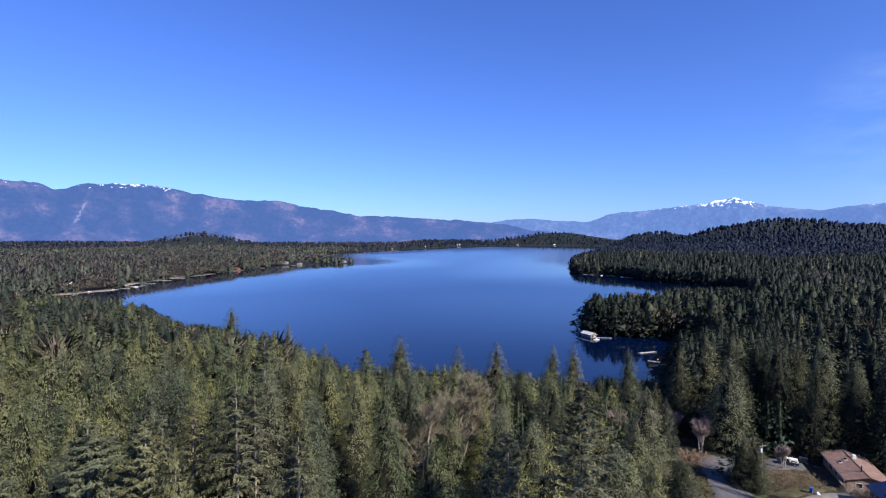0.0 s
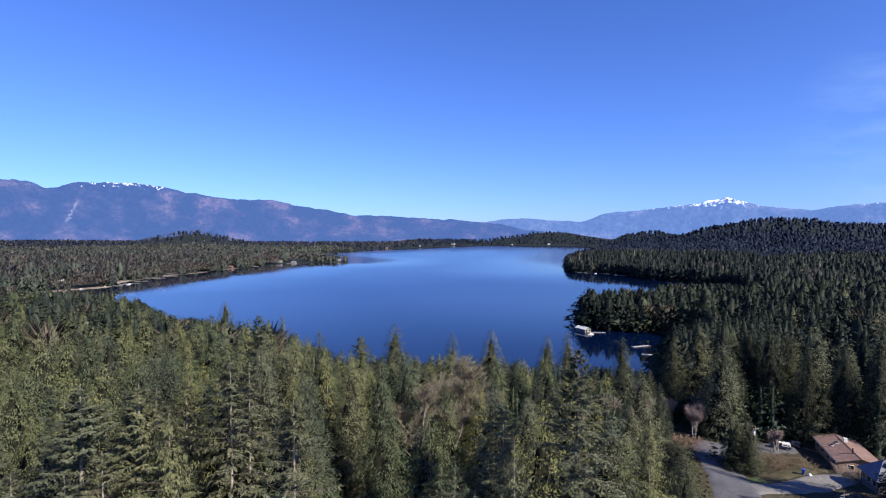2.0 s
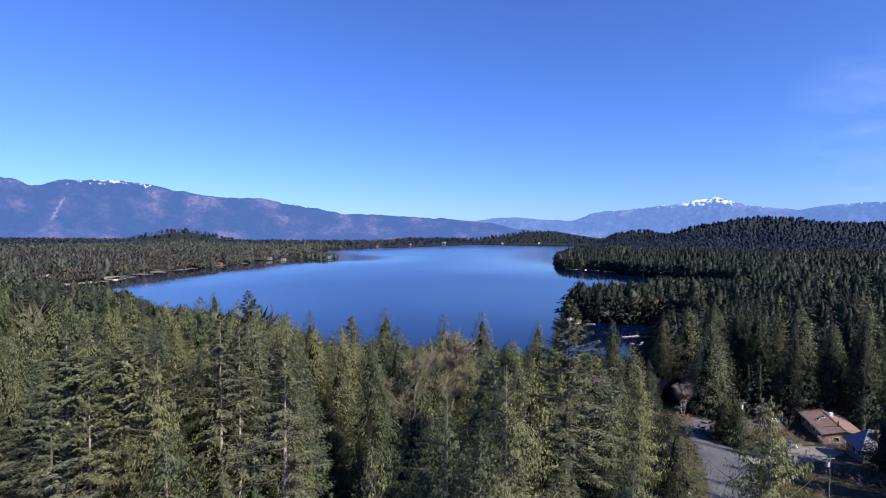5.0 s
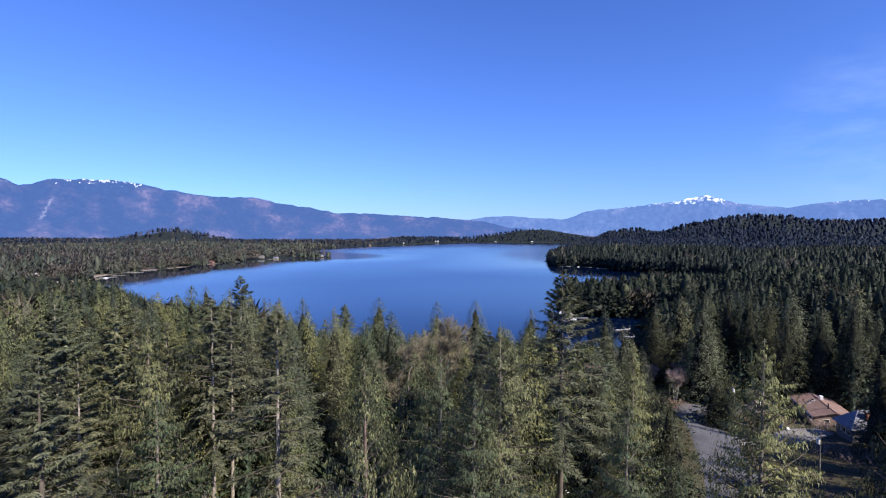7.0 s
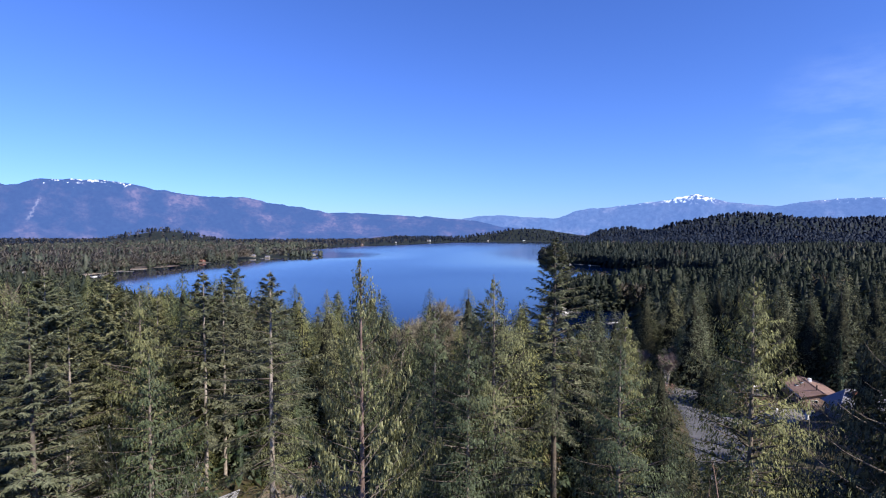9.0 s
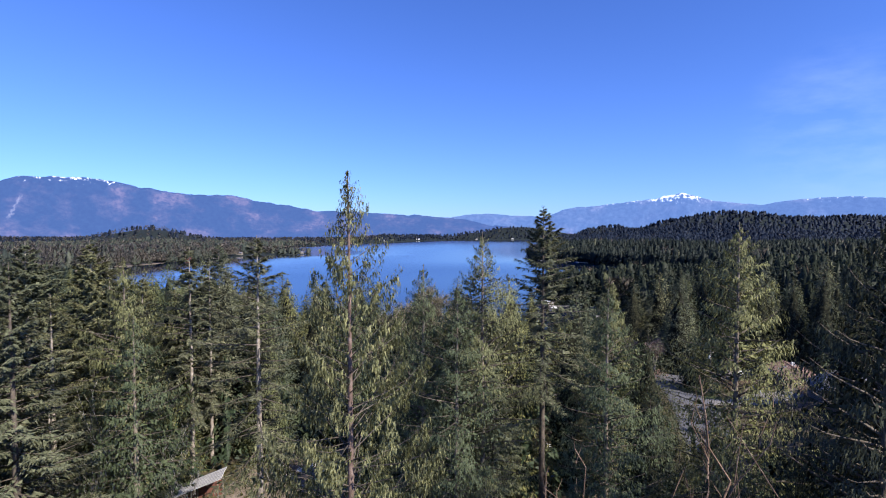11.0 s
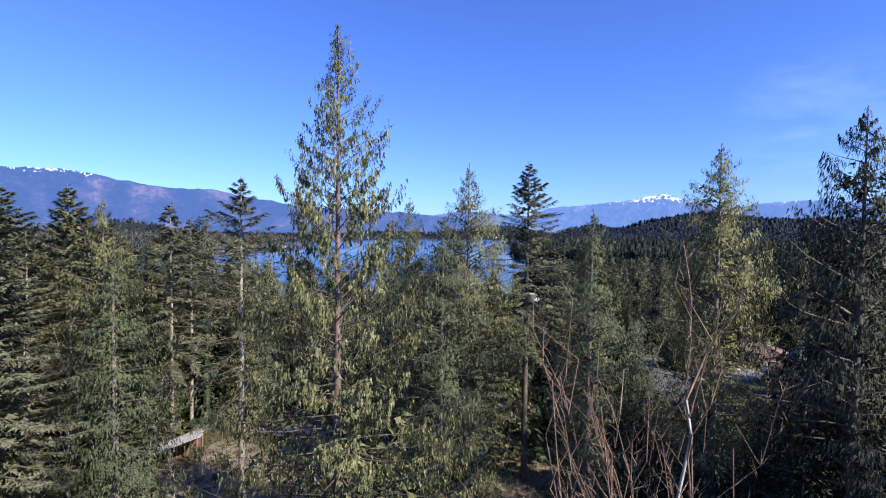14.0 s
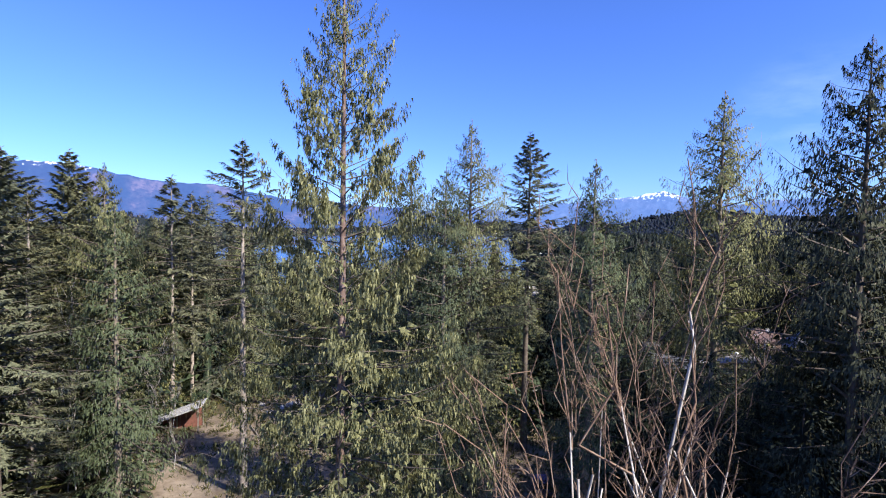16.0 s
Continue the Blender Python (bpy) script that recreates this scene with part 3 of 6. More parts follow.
def floor_material():
    """Brown litter near the camera's axis, darkened to blue-green with distance so bare ground reads as forest."""
    m, n, l = material("forest floor")
    coarse, fine = world_noise(n, l, 0.22, 5, 0.65), world_noise(n, l, 2.0, 4, 0.7)
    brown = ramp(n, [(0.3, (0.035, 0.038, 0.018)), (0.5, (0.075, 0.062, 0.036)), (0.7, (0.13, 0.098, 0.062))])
    far_floor = ramp(n, [(0.35, (0.009, 0.014, 0.014)), (0.65, (0.018, 0.025, 0.023))])
    for r in (brown, far_floor):
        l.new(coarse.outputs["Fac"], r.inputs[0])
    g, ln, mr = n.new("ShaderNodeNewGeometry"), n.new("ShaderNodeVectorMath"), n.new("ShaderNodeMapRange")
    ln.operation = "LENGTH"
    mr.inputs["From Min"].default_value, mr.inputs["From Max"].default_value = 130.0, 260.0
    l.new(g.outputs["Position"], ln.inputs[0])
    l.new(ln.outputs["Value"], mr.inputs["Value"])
    col = blend(n, l, brown.outputs[0], far_floor.outputs[0], mr.outputs[0])
    grain = ramp(n, [(0.25, (0.55, 0.55, 0.55)), (0.75, (1.3, 1.3, 1.3))])
    l.new(fine.outputs["Fac"], grain.inputs[0])
    # gravel beach along the western shore
    sep, low, west, both = n.new("ShaderNodeSeparateXYZ"), n.new("ShaderNodeMapRange"), n.new("ShaderNodeMapRange"), n.new("ShaderNodeMath")
    l.new(g.outputs["Position"], sep.inputs[0])
    low.inputs["From Min"].default_value, low.inputs["From Max"].default_value = 1.9, 1.2
    west.inputs["From Min"].default_value, west.inputs["From Max"].default_value = -180.0, -260.0
    l.new(sep.outputs["Z"], low.inputs["Value"])
    l.new(sep.outputs["X"], west.inputs["Value"])
    both.operation = "MULTIPLY"
    nearer, west_near = n.new("ShaderNodeMapRange"), n.new("ShaderNodeMath")
    nearer.inputs["From Min"].default_value, nearer.inputs["From Max"].default_value = 1260.0, 1150.0
    l.new(sep.outputs["Y"], nearer.inputs["Value"])
    west_near.operation = "MULTIPLY"
    l.new(west.outputs[0], west_near.inputs[0])
    l.new(nearer.outputs[0], west_near.inputs[1])
    l.new(low.outputs[0], both.inputs[0])
    l.new(west_near.outputs[0], both.inputs[1])
    col = blend(n, l, col, (0.26, 0.21, 0.17), both.outputs[0])
    p, b, o = n.new("ShaderNodeBsdfPrincipled"), n.new("ShaderNodeBump"), n.new("ShaderNodeOutputMaterial")
    p.inputs["Roughness"].default_value, p.inputs["Specular IOR Level"].default_value = 0.95, 0.2
    b.inputs["Strength"].default_value = 0.5
    l.new(fine.outputs["Fac"], b.inputs["Height"])
    l.new(b.outputs[0], p.inputs["Normal"])
    l.new(blend(n, l, col, grain.outputs[0], 0.8, "MULTIPLY"), p.inputs["Base Color"])
    l.new(p.outputs[0], o.inputs[0])
    return m


LOAM = floor_material()
gx, gy = spaced(-4950, 4950, 60, 20, 190), spaced(-900, 4950, 70, 90, 190)
X, Y = np.meshgrid(gx, gy)
Z = ground_height(X.ravel(), Y.ravel())
cell = (np.arange(189)[:, None] * 190 + np.arange(189)[None]).reshape(-1, 1)
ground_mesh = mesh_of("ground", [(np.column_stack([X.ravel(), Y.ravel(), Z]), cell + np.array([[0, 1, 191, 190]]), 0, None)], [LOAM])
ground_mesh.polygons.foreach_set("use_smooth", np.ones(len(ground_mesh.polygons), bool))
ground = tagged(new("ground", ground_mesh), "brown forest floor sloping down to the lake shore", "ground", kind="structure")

# water
m, n, l = material("lake water")
p = n.new("ShaderNodeBsdfPrincipled")
p.inputs["Base Color"].default_value = (0.0005, 0.0045, 0.024, 1)
p.inputs["Roughness"].default_value = 0.06
p.inputs["IOR"].default_value = 1.333
n1 = world_noise(n, l, 0.55, 3, 0.55)
n2 = world_noise(n, l, 1.0, 3, 0.5)
gust, place = n.new("ShaderNodeVectorMath"), n.new("ShaderNodeNewGeometry")
gust.operation = "MULTIPLY"
gust.inputs[1].default_value = (0.0011, 0.0048, 0.0)
l.new(place.outputs["Position"], gust.inputs[0])
l.new(gust.outputs[0], n2.inputs["Vector"])
b1 = n.new("ShaderNodeBump")
b1.inputs["Strength"].default_value, b1.inputs["Distance"].default_value = 0.06, 0.3
open_water = n.new("ShaderNodeAttribute")
open_water.attribute_name = "tone"
ruffle = n.new("ShaderNodeMath")
ruffle.operation = "MULTIPLY_ADD"
ruffle.inputs[1].default_value, ruffle.inputs[2].default_value = 0.5, -0.22
l.new(n2.outputs["Fac"], ruffle.inputs[0])
wind = n.new("ShaderNodeMath")
wind.operation, wind.use_clamp = "ADD", True
l.new(open_water.outputs["Fac"], wind.inputs[0])
l.new(ruffle.outputs[0], wind.inputs[1])
calm, rr = n.new("ShaderNodeMapRange"), n.new("ShaderNodeMapRange")
calm.inputs["To Min"].default_value, calm.inputs["To Max"].default_value = 0.012, 0.07
rr.inputs["To Min"].default_value, rr.inputs["To Max"].default_value = 0.05, 0.11
for node in (calm, rr):
    l.new(wind.outputs[0], node.inputs["Value"])
l.new(calm.outputs[0], b1.inputs["Strength"])
l.new(n1.outputs["Fac"], b1.inputs["Height"])
l.new(b1.outputs[0], p.inputs["Normal"])
l.new(rr.outputs[0], p.inputs["Roughness"])
o = n.new("ShaderNodeOutputMaterial")
l.new(p.outputs[0], o.inputs[0])
WATER = m
wx, wy = np.linspace(-1000, 1500, 80), np.linspace(180, 4300, 110)
X, Y = np.meshgrid(wx, wy)
X, Y = X.ravel(), Y.ravel()
cell = (np.arange(109)[:, None] * 80 + np.arange(79)[None]).reshape(-1, 1)
open_reach = (-shore_distance(X, Y) / 330).clip(0, 1) ** 1.2
sheet = mesh_of("water", [(np.column_stack([X, Y, np.zeros(X.size)]), cell + np.array([[0, 1, 81, 80]]), 0, open_reach)], [WATER])
# normals tilt towards the camera to fit its view: far water mirrors higher sky
lean = 0.037 * open_reach ** 0.8 / (np.hypot(X, Y) + 1)
sheet.attributes.new("custom_normal", "FLOAT_VECTOR", "POINT").data.foreach_set("vector", unit(np.column_stack([-X * lean, -Y * lean, np.ones(X.size)])).astype(np.float32).ravel())
water = tagged(new("water", sheet), "calm deep blue lake water reflecting the sky", "lake", kind="structure")



# ---- mountains ----
def mountain_material(name, forest, bare, haze_glow, snow_from, snow_soft, slide=None):
    m, n, l = material(name)
    patch = world_noise(n, l, 0.0042, 5, 0.55)
    fine = world_noise(n, l, 0.03, 5, 0.7)
    r = ramp(n, [(0.46, forest), (0.58, tuple(0.6 * a + 0.4 * b for a, b in zip(forest, bare))), (0.62, bare)])
    l.new(patch.outputs["Fac"], r.inputs[0])
    fr = ramp(n, [(0.35, (0.35, 0.35, 0.35)), (0.65, (1.6, 1.6, 1.6))])
    l.new(fine.outputs["Fac"], fr.inputs[0])
    col = blend(n, l, r.outputs[0], fr.outputs[0], 1.0, "MULTIPLY")
    g = n.new("ShaderNodeNewGeometry")
    sep = n.new("ShaderNodeSeparateXYZ")
    l.new(g.outputs["Position"], sep.inputs[0])
    add = n.new("ShaderNodeMath")
    add.operation = "MULTIPLY_ADD"
    add.inputs[1].default_value = 380.0
    l.new(fine.outputs["Fac"], add.inputs[0])
    l.new(sep.outputs["Z"], add.inputs[2])
    mr = n.new("ShaderNodeMapRange")
    mr.inputs["From Min"].default_value, mr.inputs["From Max"].default_value = snow_from, snow_from + snow_soft
    l.new(add.outputs[0], mr.inputs["Value"])
    col = blend(n, l, col, (0.85, 0.88, 0.95), mr.outputs[0])
    if slide:
        # a pale gully down one slope: across, from, to
        across, lo, hi = slide
        dot, wob, band, low, high, mul, mul2 = n.new("ShaderNodeVectorMath"), n.new("ShaderNodeMath"), n.new("ShaderNodeMapRange"), n.new("ShaderNodeMapRange"), n.new("ShaderNodeMapRange"), n.new("ShaderNodeMath"), n.new("ShaderNodeMath")
        dot.operation = "DOT_PRODUCT"
        dot.inputs[1].default_value = (across[0], across[1], -0.42)
        l.new(g.outputs["Position"], dot.inputs[0])
        wob.operation = "MULTIPLY_ADD"
        wob.inputs[1].default_value = 70.0
        l.new(fine.outputs["Fac"], wob.inputs[0])
        l.new(dot.outputs["Value"], wob.inputs[2])
        band.interpolation_type = "SMOOTHSTEP"
        band.inputs["From Min"].default_value, band.inputs["From Max"].default_value = -104.0, -88.0
        peak = ramp(n, [(0.0, (0, 0, 0)), (0.5, (0.24, 0.24, 0.24)), (1.0, (0, 0, 0))])
        band.inputs["From Max"].default_value = -84.0
        l.new(wob.outputs[0], band.inputs["Value"])
        l.new(band.outputs[0], peak.inputs[0])
        low.inputs["From Min"].default_value, low.inputs["From Max"].default_value = lo, lo + 40
        high.inputs["From Min"].default_value, high.inputs["From Max"].default_value = hi, hi - 25
        mul.operation = mul2.operation = "MULTIPLY"
        l.new(sep.outputs["Z"], low.inputs["Value"])
        l.new(sep.outputs["Z"], high.inputs["Value"])
        l.new(low.outputs[0], mul.inputs[0])
        l.new(high.outputs[0], mul.inputs[1])
        l.new(mul.outputs[0], mul2.inputs[0])
        l.new(peak.outputs[0], mul2.inputs[1])
        col = blend(n, l, col, (0.42, 0.40, 0.42), mul2.outputs[0])
    p = n.new("ShaderNodeBsdfPrincipled")
    p.inputs["Roughness"].default_value = 1.0
    p.inputs["Specular IOR Level"].default_value = 0.0
    l.new(col, p.inputs["Base Color"])
    # distance haze added as a blue emission over the whole range
    p.inputs["Emission Color"].default_value = (*haze_glow, 1)
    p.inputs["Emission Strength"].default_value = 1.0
    o = n.new("ShaderNodeOutputMaterial")
    l.new(p.outputs[0], o.inputs[0])
    return m


def mountain_range(name, crest, foot_r, crest_r, mat, label, seed, rough=9.0):
    """A range along an arc round the camera's axis, its crest shaped to fit the view. crest: (azimuth in degrees to the
    right of ahead, height in metres).
    """
    az = np.arange(crest[0][0], crest[-1][0] + 0.01, 0.11)
    ca, ch = np.array(crest, float).T
    top = np.interp(az, ca, ch)
    k = np.array([1, 2, 3, 2, 1]) / 9.0
    top = np.convolve(np.pad(top, 2, mode="edge"), k, "valid")
    levels = np.linspace(0, 1, 22)
    A, S = np.meshgrid(np.radians(az), levels)
    arc = A * crest_r
    spur = wavy(arc, S * 500, 420, seed) * 0.6 + wavy(arc, S * 300, 160, seed + 1) * 0.4
    R = foot_r + (crest_r - foot_r) * S + 45 * spur * np.sin(np.pi * S)
    H = top[None] * S ** 1.15 + (spur * 26 * np.sin(np.pi * S))
    crag = np.array([[noise.fractal(Vector((a / 90, q * 3, seed)), 0.9, 2.1, 5) for a in arc[0]] for q in levels])
    H = H + rough * S * crag
    back = np.stack([A[0], np.full(len(az), crest_r + 60), H[-1] * 0.4])
    A = np.vstack([A, back[0]])
    R = np.vstack([R, back[1]])
    H = np.vstack([H, back[2]])
    rows, cols = A.shape
    v = np.column_stack([(np.sin(A) * R).ravel(), (np.cos(A) * R).ravel(), H.ravel() - 2])
    cell = (np.arange(rows - 1)[:, None] * cols + np.arange(cols - 1)[None]).reshape(-1, 1)
    me = mesh_of(name, [(v, cell + np.array([[0, 1, cols + 1, cols]]), 0, None)], [mat])
    return tagged(new(name, me), label, "mountain", kind="structure")


LEFT_BLUE = mountain_material("forested slopes with blue haze glow", (0.004, 0.008, 0.012), (0.056, 0.039, 0.040), (0.050, 0.096, 0.275), 684.0, 26.0, ((math.cos(radians(35.1)), math.sin(radians(35.1))), 150.0, 345.0))
RIGHT_BLUE = mountain_material("far ridge with blue haze glow", (0.02, 0.03, 0.045), (0.06, 0.06, 0.07), (0.074, 0.140, 0.36), 545.0, 40.0)
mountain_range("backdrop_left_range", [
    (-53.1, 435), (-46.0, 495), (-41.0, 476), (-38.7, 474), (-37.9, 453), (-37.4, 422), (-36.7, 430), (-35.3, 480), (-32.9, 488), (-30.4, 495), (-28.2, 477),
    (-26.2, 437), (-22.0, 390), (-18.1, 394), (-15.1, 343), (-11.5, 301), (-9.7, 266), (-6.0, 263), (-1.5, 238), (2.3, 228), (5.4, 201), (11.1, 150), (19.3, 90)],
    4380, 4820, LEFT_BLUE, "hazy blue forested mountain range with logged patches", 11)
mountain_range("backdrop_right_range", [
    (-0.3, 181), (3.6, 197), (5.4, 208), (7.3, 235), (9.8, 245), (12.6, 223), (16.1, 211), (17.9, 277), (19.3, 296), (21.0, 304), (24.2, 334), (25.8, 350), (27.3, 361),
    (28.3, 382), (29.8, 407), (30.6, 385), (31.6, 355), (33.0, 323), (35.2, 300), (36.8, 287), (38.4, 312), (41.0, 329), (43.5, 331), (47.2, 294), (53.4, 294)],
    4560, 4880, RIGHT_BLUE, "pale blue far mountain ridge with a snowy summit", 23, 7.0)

# ---- forest: single trees ----
# cleared places: x, y, reach across, reach ahead
CLEAR = [(-18, 84, 13, 19), (31, 96, 10, 10), (76, 138, 8, 26), (67, 112, 5, 15), (58, 92, 6, 14), (94, 124, 12, 9), (113, 141, 14, 14), (115, 121, 12, 11),
         (102, 152, 8, 6), (93, 137, 7, 9), (88, 139, 4, 5), (52, 106, 7, 6), (22, 66, 9, 10), (30, 136, 10, 6), (2, 2, 15, 15), (86, 160, 7, 14), (10, 32, 6, 6), (28, 50, 8, 6), (136, 128, 24, 15), (150, 122, 20, 14), (128, 108, 20, 14), (140, 96, 16, 14), (3, 133, 12, 11), (98, 144, 9, 7), (-12, 117, 11, 9), (102, 131, 9, 8), (3, 104, 8, 14), (70, 172, 13, 9), (82, 170, 8, 9), (45, 162, 6, 8)]


def clear_at(x, y):
    return any(((x - cx) / rx) ** 2 + ((y - cy) / ry) ** 2 < 1 for cx, cy, rx, ry in CLEAR)


# how steeply the near canopy falls away below the eye, by azimuth, where the lake shows over it
LAKE_EDGE_AZ = [-52, -41, -37, -33, -31, -29.5, -27, -23, -19, -15, -11.5, -8, -5, 0, 6, 9, 13, 16]
LAKE_EDGE_FALL = [0.115, 0.118, 0.112, 0.112, 0.119, 0.145, 0.168, 0.172, 0.180, 0.212, 0.245, 0.254, 0.246, 0.252, 0.252, 0.26, 0.262, 0.285]


def sight_limit(x, y):
    """The top to which trees may grow where the road, the houses, the clearings and the docks show beyond them."""
    az, r = math.degrees(math.atan2(x, y)), math.hypot(x, y)
    top = 999.0
    for a0, a1, r1, eye, fall in ((27.5, 47, 150, 66, 0.34), (16.5, 21.5, 92, 60, 0.42), (-17.5, -5, 92, 64, 0.46), (-26, -17, 84, 59, 0.42), (15, 25, 330, 82, 0.235), (-11.5, -1, 106, 76, 0.47), (18.8, 21, 170, 77, 0.24), (24.8, 28.6, 188, 80, 0.335), (14.5, 26.5, 168, 78, 0.27), (15.5, 23.5, 900, 88, 0.0985), (23.5, 31.5, 900, 88, 0.084)):
        if a0 < az < a1 and r < r1:
            top = min(top, eye - fall * r)
    if -52 < az < 16 and r < 620:
        top = min(top, 87.5 - np.interp(az, LAKE_EDGE_AZ, LAKE_EDGE_FALL) * y)
    return top


OLIVE_TWIG = surface("mossy brown twigs", [(0.3, (0.125, 0.105, 0.07)), (0.55, (0.19, 0.165, 0.112)), (0.75, (0.27, 0.235, 0.17))], 1.0, 0.9, 0.2)
PROTOS = {}


def dense_tree(kind, name, k, label, bark, leaf, *form, **more):
    pieces, normals = clumped(*form, **more)
    PROTOS[name, k] = tree_thing(kind, *pieces, bark, leaf, label, shade=normals)


for k in range(2):
    PROTOS["cedar_near", k] = tree_thing("cedar_tree", *conifer(160 + k, 38, 0.10 + 0.04 * k, 5.0, 200, 250, "cedar", 0.26, 0.12, 0.36, thin_top=0.55, core=2600, core_leaf=0.5), BARK, NEAR_LEAF,
                                         "tall western red cedar with fine drooping sprays")
for k in range(3):
    PROTOS["cedar_fine", k] = tree_thing("cedar_tree", *conifer(100 + k, 38, 0.10 + 0.03 * k, 5.6 - 0.4 * k, 150, 130, "cedar", 0.42, 0.13, 0.42, thin_top=0.5, core=1800, core_leaf=0.75), BARK, CEDAR_LEAF,
                                         "tall western red cedar with drooping yellow-green sprays")
    PROTOS["fir_fine", k] = tree_thing("fir_tree", *conifer(200 + k, 38, 0.14 + 0.06 * k, 5.2 - 0.4 * k, 150, 165, "fir", 0.42, 0.155, 0.40, core=2200, core_leaf=0.7, sharp=1.7 + 0.3 * k), DARK_BARK, FIR_LEAF,
                                       "tall dark green Douglas fir with layered boughs")
    dense_tree("cedar_tree", "cedar", k, "western red cedar with drooping yellow-green sprays", BARK, CEDAR_LEAF, 130 + k, 38, 0.06, 7.4 - 0.4 * k, 240, 46, 0.60, narrow=0.19, power=0.66 + 0.05 * k, hang=1.0)
    dense_tree("fir_tree", "fir", k, "dark green Douglas fir with dense boughs", DARK_BARK, FIR_LEAF, 230 + k, 38, 0.08, 7.6 - 0.4 * k, 240, 46, 0.58, narrow=0.19, power=0.62 + 0.07 * k, hang=0.35)
for k in range(2):
    PROTOS["full", k] = tree_thing("fir_tree", *conifer(270 + k, 38, 0.05, 7.0, 200, 120, "fir", 0.52, 0.16, 0.40, core=3000, core_leaf=0.9, sharp=1.9 + 0.2 * k), GREY_BARK, FIR_LEAF,
                                   "full dark green Douglas fir with dense layered boughs")
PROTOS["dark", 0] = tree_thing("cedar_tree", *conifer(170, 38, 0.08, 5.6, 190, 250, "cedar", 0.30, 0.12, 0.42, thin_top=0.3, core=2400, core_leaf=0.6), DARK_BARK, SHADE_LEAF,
                               "broad dark cedar with dense hanging sprays")
PROTOS["high", 0] = tree_thing("fir_tree", *conifer(260, 38, 0.40, 4.8, 110, 130, "fir", 0.5, 0.13, 0.36, core=300, core_leaf=1.0, sharp=1.9), DARK_BARK, GREY_LEAF,
                               "tall fir with a long bare trunk and a broad layered top")
for k in range(2):
    PROTOS["thin_fine", k] = tree_thing("fir_tree", *conifer(300 + k, 38, 0.34, 4.8, 100, 85, "fir", 0.58, 0.12, 0.34), GREY_BARK, GREY_LEAF,
                                        "slender thin-crowned grey-green fir with a bare pale trunk")
    PROTOS["thin", k] = tree_thing("fir_tree", *conifer(330 + k, 38, 0.28, 4.6, 90, 48, "fir", 0.85, 0.15, 0.34, core=150), GREY_BARK, GREY_LEAF,
                                   "slender grey-green fir with a pale trunk")
for k in range(3):
    dense_tree("cedar_tree", "cedar_low", k, "western red cedar above the lake shore", BARK, CEDAR_LEAF, 400 + k, 36, 0.05, 7.8 - 0.4 * k, 200, 36, 0.80, narrow=0.21, power=0.62 + 0.06 * k, hang=0.9)
    dense_tree("fir_tree", "fir_low", k, "dark green Douglas fir above the lake shore", DARK_BARK, FIR_LEAF, 500 + k, 36, 0.05, 8.0 - 0.4 * k, 200, 36, 0.78, narrow=0.21, power=0.58 + 0.07 * k, hang=0.35)
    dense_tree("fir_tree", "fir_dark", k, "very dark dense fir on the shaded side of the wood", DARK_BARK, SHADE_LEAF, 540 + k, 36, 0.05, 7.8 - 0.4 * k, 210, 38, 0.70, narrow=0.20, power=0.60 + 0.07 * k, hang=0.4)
for k in range(3):
    PROTOS["alder", k] = bare_thing("alder_tree", broadleaf(600 + k, 22, 3, 0.20, 4, 2.0, lean=0.07, first=0.2, haze=16, haze_size=(1.3, 0.024)), PALE_BARK, TWIG, "leafless alder with pale stems and reddish twigs")

for k in range(2):
    PROTOS["maple", k] = bare_thing("maple_tree", broadleaf(650 + k, 30, 2, 0.40, 5, 2.0, haze=34, haze_size=(1.3, 0.024)), GREY_BARK, OLIVE_TWIG, "broad leafless maple with brown mossy twigs")

planted_at = []


def plant(kind, k, x, y, top, turn, wide=1.0):
    if kind == "cedar" and math.hypot(x, y) < 50:
        kind, k = "cedar_near", k % 2
    if kind + "_fine" in [a for a, _ in PROTOS] and math.hypot(x, y) < 80:
        kind += "_fine"
    proto = PROTOS[kind, k]
    tall = {"alder": 22.0, "maple": 30.0, "cedar_low": 36.0, "fir_low": 36.0, "fir_dark": 36.0}.get(kind, 38.0)
    scale = (top - ground_z(x, y) + 0.3) / tall
    planted_at.append((x, y))
    return copy_thing(proto, planted(x, y, scale, turn, wide * min(1.6, scale ** -0.5)))


rng = random.Random(5)
